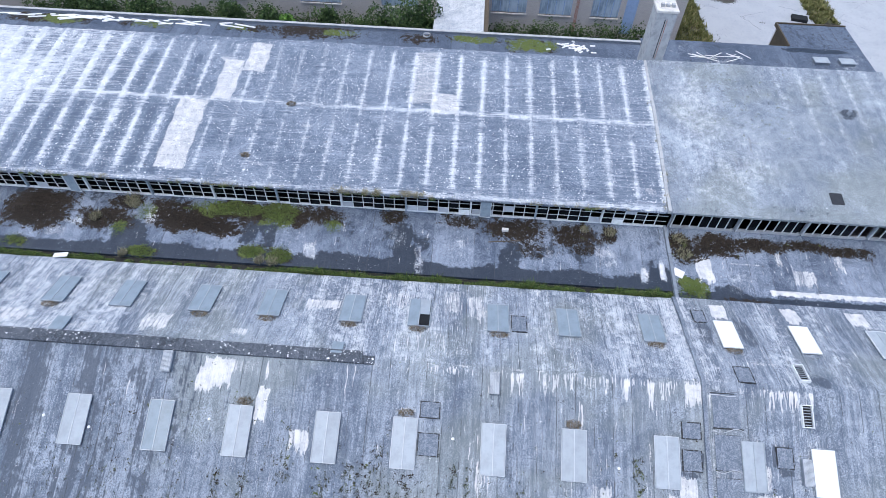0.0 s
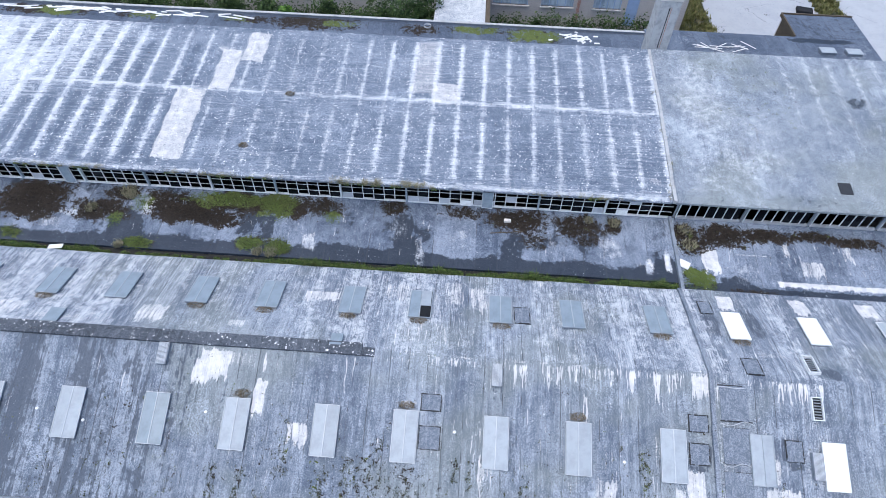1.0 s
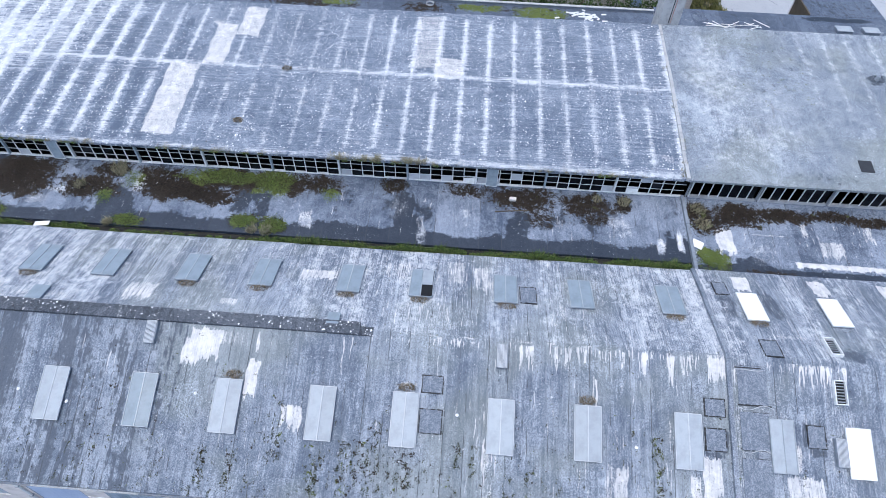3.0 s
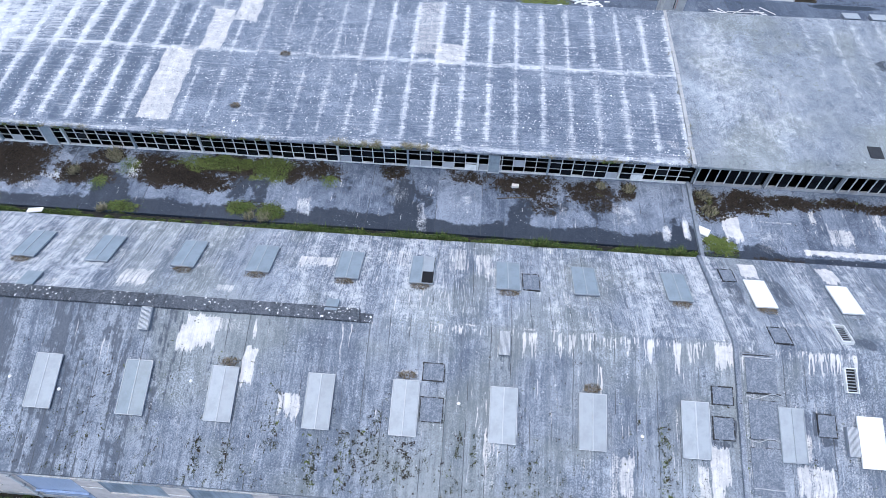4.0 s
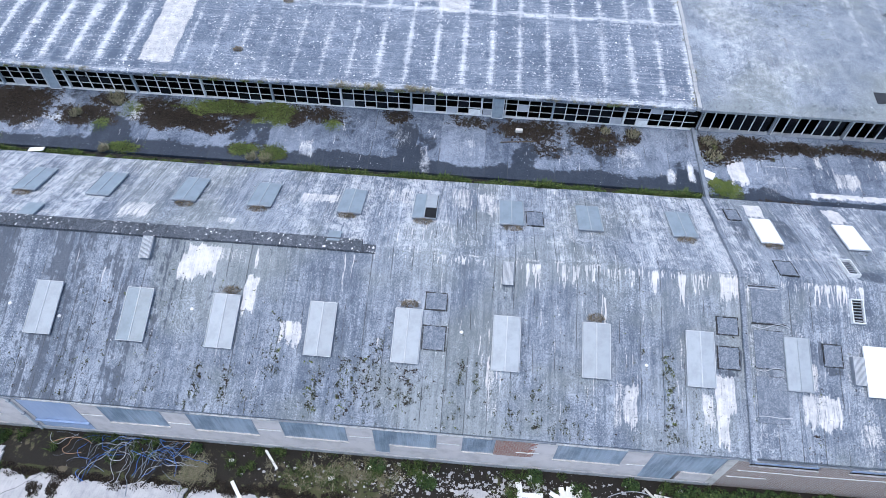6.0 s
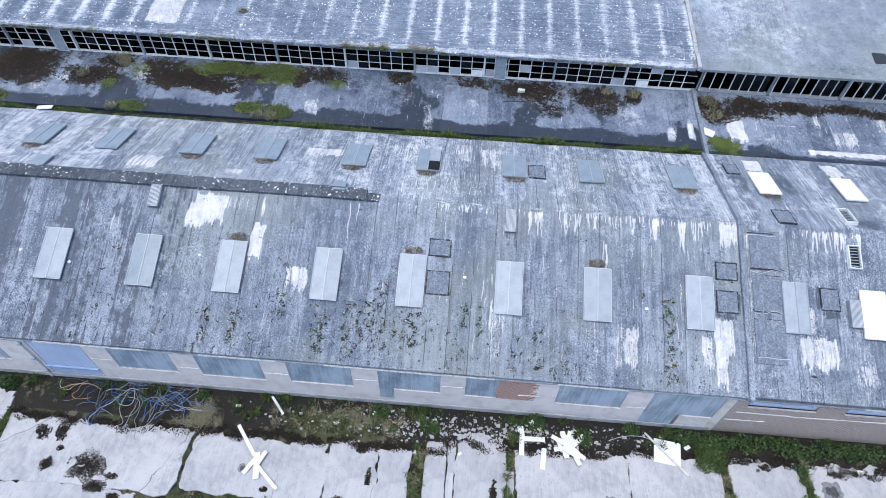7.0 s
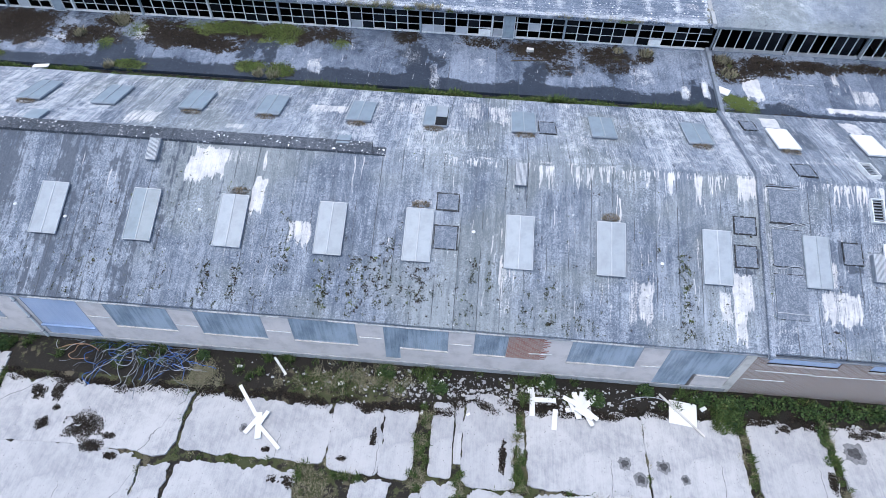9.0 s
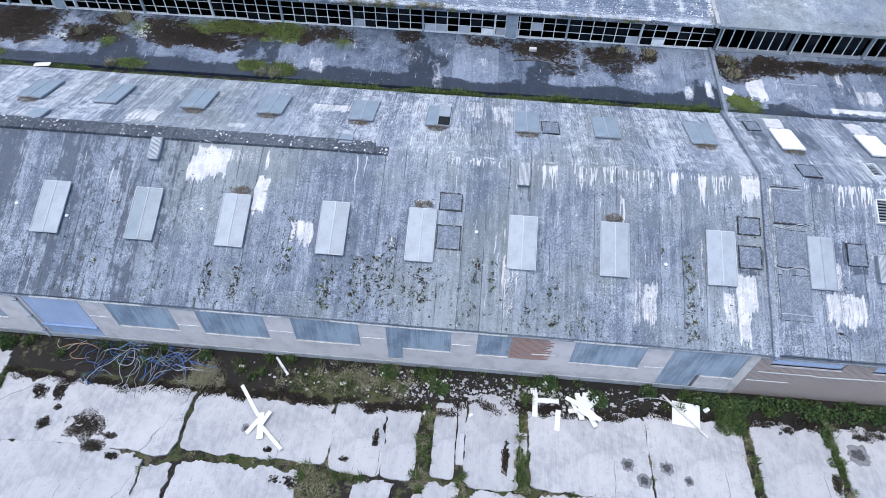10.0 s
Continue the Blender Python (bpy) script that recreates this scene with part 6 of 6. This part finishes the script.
# cables looped over the joints of the felt beside the roof joint
for x0, x1, y, sag in ((17.95, 19.35, -9.35, 0.03), (18.0, 19.75, -11.05, -0.16), (18.0, 19.4, -12.95, -0.12), (18.0, 19.5, -14.95, 0.02)):
    wire([(x0 + (x1 - x0) * k / 5, y + sag * math.sin(k * 1.3), float(right_z(np.array(x0), np.array(y + sag * math.sin(k * 1.3)))) + 0.06) for k in range(6)], 0.022, CABLES[2][0], "pale cable lying across the felt joint")
    tagged(one("felt_lap", (0, x1 - x0 - 0.1, -0.03, 0.03, -0.05, 0.03), TAR, None, "", 0.008, pose(x0, y + 0.12, float(right_z(np.array(x0), np.array(y + 0.12))) + 0.01, FRONT_TILT, 0, 0)), "lifted black bitumen lap across the felt", "roof lap", "felt laps")

# small things on the roofs
tagged(one("block", (-0.22, 0.22, -0.12, 0.12, 0, 0.2), PALE_STONE, None, "", 0.02, pose(6.95, 2.45, float(low_z(np.array(6.9), np.array(2.4))), 0, 0, -3)), "pale concrete block on the mossy low roof", "block")
tagged(one("timber", (-1.1, 1.1, -0.03, 0.03, 0, 0.05), BARK, None, "", 0.01, pose(6.9, 1.55, float(low_z(np.array(6.9), np.array(1.5))) + 0.01, 0, 0, 8)), "thin dark batten lying on the low roof", "timber")
tagged(one("white_tile", (-0.35, 0.35, -0.32, 0.32, 0, 0.06), FOAM, None, "", 0.02, pose(18.35, -0.1, float(low_z(np.array(18.3), np.array(-0.1))) + 0.02, 0, 3, -28)), "white square tile beside the roof upstand", "tile")
tagged(one("white_tile", (-0.45, 0.45, -0.2, 0.2, 0, 0.05), FOAM, None, "", 0.015, pose(-22.2, -1.9, 5.78, -6, 0, 10)), "white broken sheet at the gutter edge", "tile")
for x, y, zf in ((-15.4, -13.0, front_z), (-9.0, -12.2, front_z), (4.2, -12.3, front_z), (13.0, -13.1, front_z), (-18.0, -12.6, front_z)):
    bm = bmesh.new()
    bmesh.ops.create_uvsphere(bm, u_segments=12, v_segments=6, radius=0.09)
    for p in bm.verts:
        p.co.z = max(0, p.co.z) * 0.7
    tagged(part("vent_cowl", bm, FOAM, None, "", pose(x, y, float(zf(np.array(x), np.array(y))))), "small round white vent cap on the felt", "vent cap", "vent caps")
for x, y in ((32.4, 13.4),):
    bm = bmesh.new()
    bmesh.ops.create_cone(bm, segments=14, radius1=0.2, radius2=0.12, depth=0.3, cap_ends=True)
    tagged(part("vent_cowl", bm, LEAD, None, "", pose(x, y, float(hall_right_z(np.array(x), np.array(y))) + 0.12)), "short lead vent stub on the hall roof", "vent cap")

# ---- behind the hall ----
# dark lead colour stands for the shadow below the pale coping
structure("parapet", (-75, 19.4, 26.0, 26.25, 0, 7.02), LEAD, "low parapet wall of the back roof, shadow painted as dark colour", "parapet")
for k in range(38):
    x = -75 + k * 2.5
    if x < 19:
        tagged(one("coping", (0.006, min(2.494, 19.4 - x), -0.03, 0.28, 0, 0.07), CONCRETE, None, "", 0.012, pose(x, 26.0, 7.02 + rng.uniform(0, 0.008), 0, 0, 0)), "weathered pale coping stone on the parapet", "coping", "parapet copings")
CH = tagged(new("chimney"), "square rendered chimney with a stepped top and dark flue slots", "chimney")
CH.location = (17.65, 18.45, 6.8)
one("shaft", (0, 1.55, 0, 1.6, -0.02, 7.1), CONCRETE, CH, "", 0.03)
one("cap", (-0.06, 1.61, -0.06, 1.66, 7.1, 7.32), PALE_STONE, CH, "pale droppings-stained cap", 0.03)
# a thin near-black strip paints the shade inside the slot
one("slot", (0.72, 0.78, -0.014, -0.003, 3.3, 6.6), DARK, CH, "dark vertical slot")
one("slot", (0.86, 0.92, -0.014, -0.003, 3.3, 6.6), BRICK_RED, CH, "rusty vertical slot")
for k in range(3):
    one("pot", (0.3 + k * 0.4, 0.55 + k * 0.4, 0.5, 0.8, 7.32, 7.55), CONCRETE, CH, "", 0.02)
LINK = tagged(new("link_block"), "link building with a whitewashed flaking flat roof", "building")
one("roof", (0.1, 4.85, 26.4, 36.0, 6.7, 6.98), felt("whitewashed_felt", (0.22, 0.245, 0.29), (0.60, 0.61, 0.63), 0.3, 0.2), LINK, "whitewashed roof")
one("wall", (0.25, 4.7, 26.42, 35.9, 0, 6.7), RENDER, LINK)
one("flashing", (4.85, 5.3, 26.4, 36.0, 6.5, 6.8), BARK, LINK, "rusty edge flashing")

FAR = tagged(new("factory_building"), "pale brick factory building with blue-painted sheeted windows", "building")
FAR.location = (0, 36, 0)
bays = [(-15.0, -10.6), (-6.2, -2.2), (5.7, 9.4), (10.8, 14.2), (16.3, 19.2), (-26, -21), (-36, -31)]
PALE_BRICK = brickwork("pale_brick", (0.42, 0.38, 0.37), (0.36, 0.33, 0.33), (0.48, 0.45, 0.44))
edge = -60.0
for a, b in sorted(bays):
    one("pier", (edge, a, 0, 0.35, 0, 9), PALE_BRICK, FAR)
    one("apron", (a, b, 0, 0.35, 0, 3.9), PALE_BRICK, FAR)
    one("spandrel", (a, b, 0, 0.35, 6.6, 9), PALE_BRICK, FAR)
    edge = b
one("pier", (edge, 26.0, 0, 0.35, 0, 9), PALE_BRICK, FAR)
one("end_wall", (25.65, 26, 0.35, 12, 0, 9), PALE_BRICK, FAR)
one("roof", (-60, 26, 0.0, 12, 9, 9.2), LEAD, FAR)
for a, b in bays:
    ob = part("window", bmesh.new(), FRAME_GREY, FAR)
    ob.location = (a, 0.12, 3.9)
    n = 4
    for k in range(n):
        one("pane", (k * (b - a) / n + 0.05, (k + 1) * (b - a) / n - 0.05, 0, 0.03, 0.05, 2.6), INFILL, ob)
    for k in range(n + 1):
        one("mullion", (k * (b - a) / n - 0.04, k * (b - a) / n + 0.04, -0.03, 0.06, 0, 2.7), SHEET_BLUE, ob)
    one("sill", (-0.1, b - a + 0.1, -0.25, 0, -0.12, 0), PALE_STONE, ob)
one("door", (19.8, 21.0, -0.03, -0.003, 2.2, 6.2), SHEET_BLUE, FAR, "narrow blue door sheet")
one("downpipe", (14.6, 14.9, -0.1, -0.003, 0, 8.8), BRICK_RED, FAR, "rusty stained downpipe")


def shrub(x, y, r, h, seed, mat=IVY, label="dark green shrub behind the parapet", leaf=0.16):
    """Stems that fork from the ground and an uneven crown of small leaves."""
    ob = tagged(new("shrub"), label, "shrub", "shrubs")
    ob.location = (x, y, -0.05)
    r2 = random.Random(seed)
    bm2 = bmesh.new()
    lumps = []
    for k in range(9):
        a = r2.uniform(0, 6.28)
        tip = Vector((r * 0.6 * math.cos(a) * r2.random(), r * 0.6 * math.sin(a) * r2.random(), h * r2.uniform(0.45, 0.85)))
        ring = [bm2.verts.new((0.05 * math.cos(q), 0.05 * math.sin(q), 0)) for q in (0, 2.1, 4.2)]
        top = bm2.verts.new(tip)
        for j in range(3):
            bm2.faces.new([ring[j], ring[(j + 1) % 3], top])
        lumps.append((tip.x, tip.y, tip.z - h * 0.12, r * r2.uniform(0.35, 0.6), r * r2.uniform(0.35, 0.6), h * r2.uniform(0.16, 0.3)))
        lumps.append((tip.x * 1.5, tip.y * 1.5, tip.z * 0.45, r * 0.5, r * 0.5, h * 0.3))
    part("stems", bm2, BARK, ob)
    v, f = leaf_mass(lumps, seed, leaf * 1.25, 1300 / max(0.5, r * r))
    me = bpy.data.meshes.new("crown")
    me.from_pydata(v, [], f)
    me.materials.append(mat)
    c = new("crown", me)
    c.parent = ob


BRIGHT = leaves("bright_leaves", (0.03, 0.09, 0.012), (0.09, 0.19, 0.03), (0.14, 0.24, 0.05))
rng = random.Random(31)
for n, (x, y, r, h) in enumerate(((-3.0, 29.0, 2.6, 9.6), (-1.2, 29.2, 1.9, 9.2), (-5.2, 29.6, 1.6, 7.8), (-14.2, 28.8, 1.2, 7.4), (-34, 30, 2.4, 8.0), (-30, 30.5, 2.6, 8.2), (-38, 31, 2.6, 8.0), (-25, 31, 2.0, 6.6), (-20.5, 30.5, 1.8, 7.0), (-17, 30.5, 1.5, 6.4), (-11, 31, 1.5, 6.0), (-8, 31, 1.5, 6.2))):
    shrub(x, y, r, h, n + 50, BRIGHT if n == 3 else IVY, "bright green sapling behind the parapet" if n == 3 else "dark green shrub behind the parapet")
stuff("ivy", *leaf_mass([(x + rng.uniform(-0.4, 0.4), 34.4 + rng.uniform(-0.6, 0.4), 0, 1.0, 1.0, rng.uniform(3.5, 4.3)) for x in np.arange(5.6, 22, 0.7)] + [(x, 33.6 + rng.uniform(-0.8, 0.8), 0, 1.2, 1.1, rng.uniform(3.8, 4.9)) for x in np.arange(-44, 0, 0.9)], 70, 0.2, 520), IVY, "ivy and brambles along the far factory wall", "ivy")
stuff("grass", *blades([(rng.uniform(26.5, 31.2), rng.uniform(33, 56), -0.05, 0.5, rng.uniform(0.4, 1.0)) for _ in range(300)] + [(rng.uniform(44.9, 47.8), rng.uniform(44.5, 62), -0.03, 0.4, rng.uniform(0.4, 1.0)) for _ in range(260)], 71, 0.6, 46, 0.8, 0.04), leaves("meadow_grass", (0.06, 0.07, 0.02), (0.16, 0.16, 0.06), (0.28, 0.24, 0.13)), "rough yellow-green grass verge", "grass")
stuff("weeds", *leaf_mass([(27.3, 42.5, 0, 0.8, 0.8, 1.1), (27.9, 43.5, 0, 0.6, 0.6, 0.9)], 72, 0.13, 500), leaves("purple_weeds", (0.06, 0.05, 0.05), (0.16, 0.07, 0.16), (0.08, 0.11, 0.04)), "purple flowering weeds beside the chimney", "weeds")
tagged(one("skip_lid", (-0.9, 0.9, -0.6, 0.6, 0, 0.35), DARK, None, "", 0.04, pose(43.2, 45.3, 0.02, 0, 0, -14)), "black plastic bin lid on the concrete yard", "lid")
for x in (34.7, 37.0):
    ob = tagged(new("roof_box"), "pale grey box curb on the dark flat roof", "vent", "roof boxes")
    ob.location = (x, 24.2, 6.8)
    one("kerb", (0.05, 1.3, 0.05, 0.85, -0.03, 0.25), LEAD, ob)
    one("lid", (0, 1.35, 0, 0.9, 0.25, 0.32), GREY_LID, ob, "", 0.015)
structure("annex_edge", (33.3, 33.42, 27.2, 31.3, 6.6, 6.95), BARK, "dark edge trim of the annex roof", "trim")
structure("annex_edge_back", (33.42, 40.0, 31.2, 31.32, 6.6, 6.95), BARK, "dark edge trim of the annex roof", "trim")

# rubbish along the back parapet
for n in range(62):
    if n < 40:
        x, y, length = rng.uniform(-42, -17), rng.gauss(25.45, 0.22), rng.uniform(0.4, 2.6)
        a = rng.gauss(0, 10)
    else:
        x, y, length = rng.gauss(13.0, 1.4), rng.gauss(24.7, 0.45), rng.uniform(0.25, 0.9)
        a = rng.uniform(-60, 60)
    tagged(one("plank", (-length / 2, length / 2, -0.09, 0.09, 0, 0.05), FOAM, None, "", 0.01, pose(x, min(y, 25.85), 6.815, rng.uniform(-2, 2), rng.uniform(-1, 1), a)), "white plastic trim strip dumped on the back roof", "strip", "dumped strips")
for n in range(11):
    length = rng.uniform(0.8, 2.6)
    tagged(one("plank", (-length / 2, length / 2, -0.04, 0.04, 0, 0.04), FOAM, None, "", 0.01, pose(rng.gauss(26.3, 1.5), rng.gauss(24.9, 0.35), 6.81, 0, 0, rng.uniform(-70, 40))), "white plastic lath dumped on the flat roof", "strip", "dumped laths")
bm = bmesh.new()
bmesh.ops.create_cone(bm, segments=18, radius1=0.34, radius2=0.34, depth=0.16, cap_ends=False)
tagged(part("tyre", bm, FOAM, None, "", pose(-0.4, 25.5, 6.92)), "white painted ring lying on the back roof", "ring")
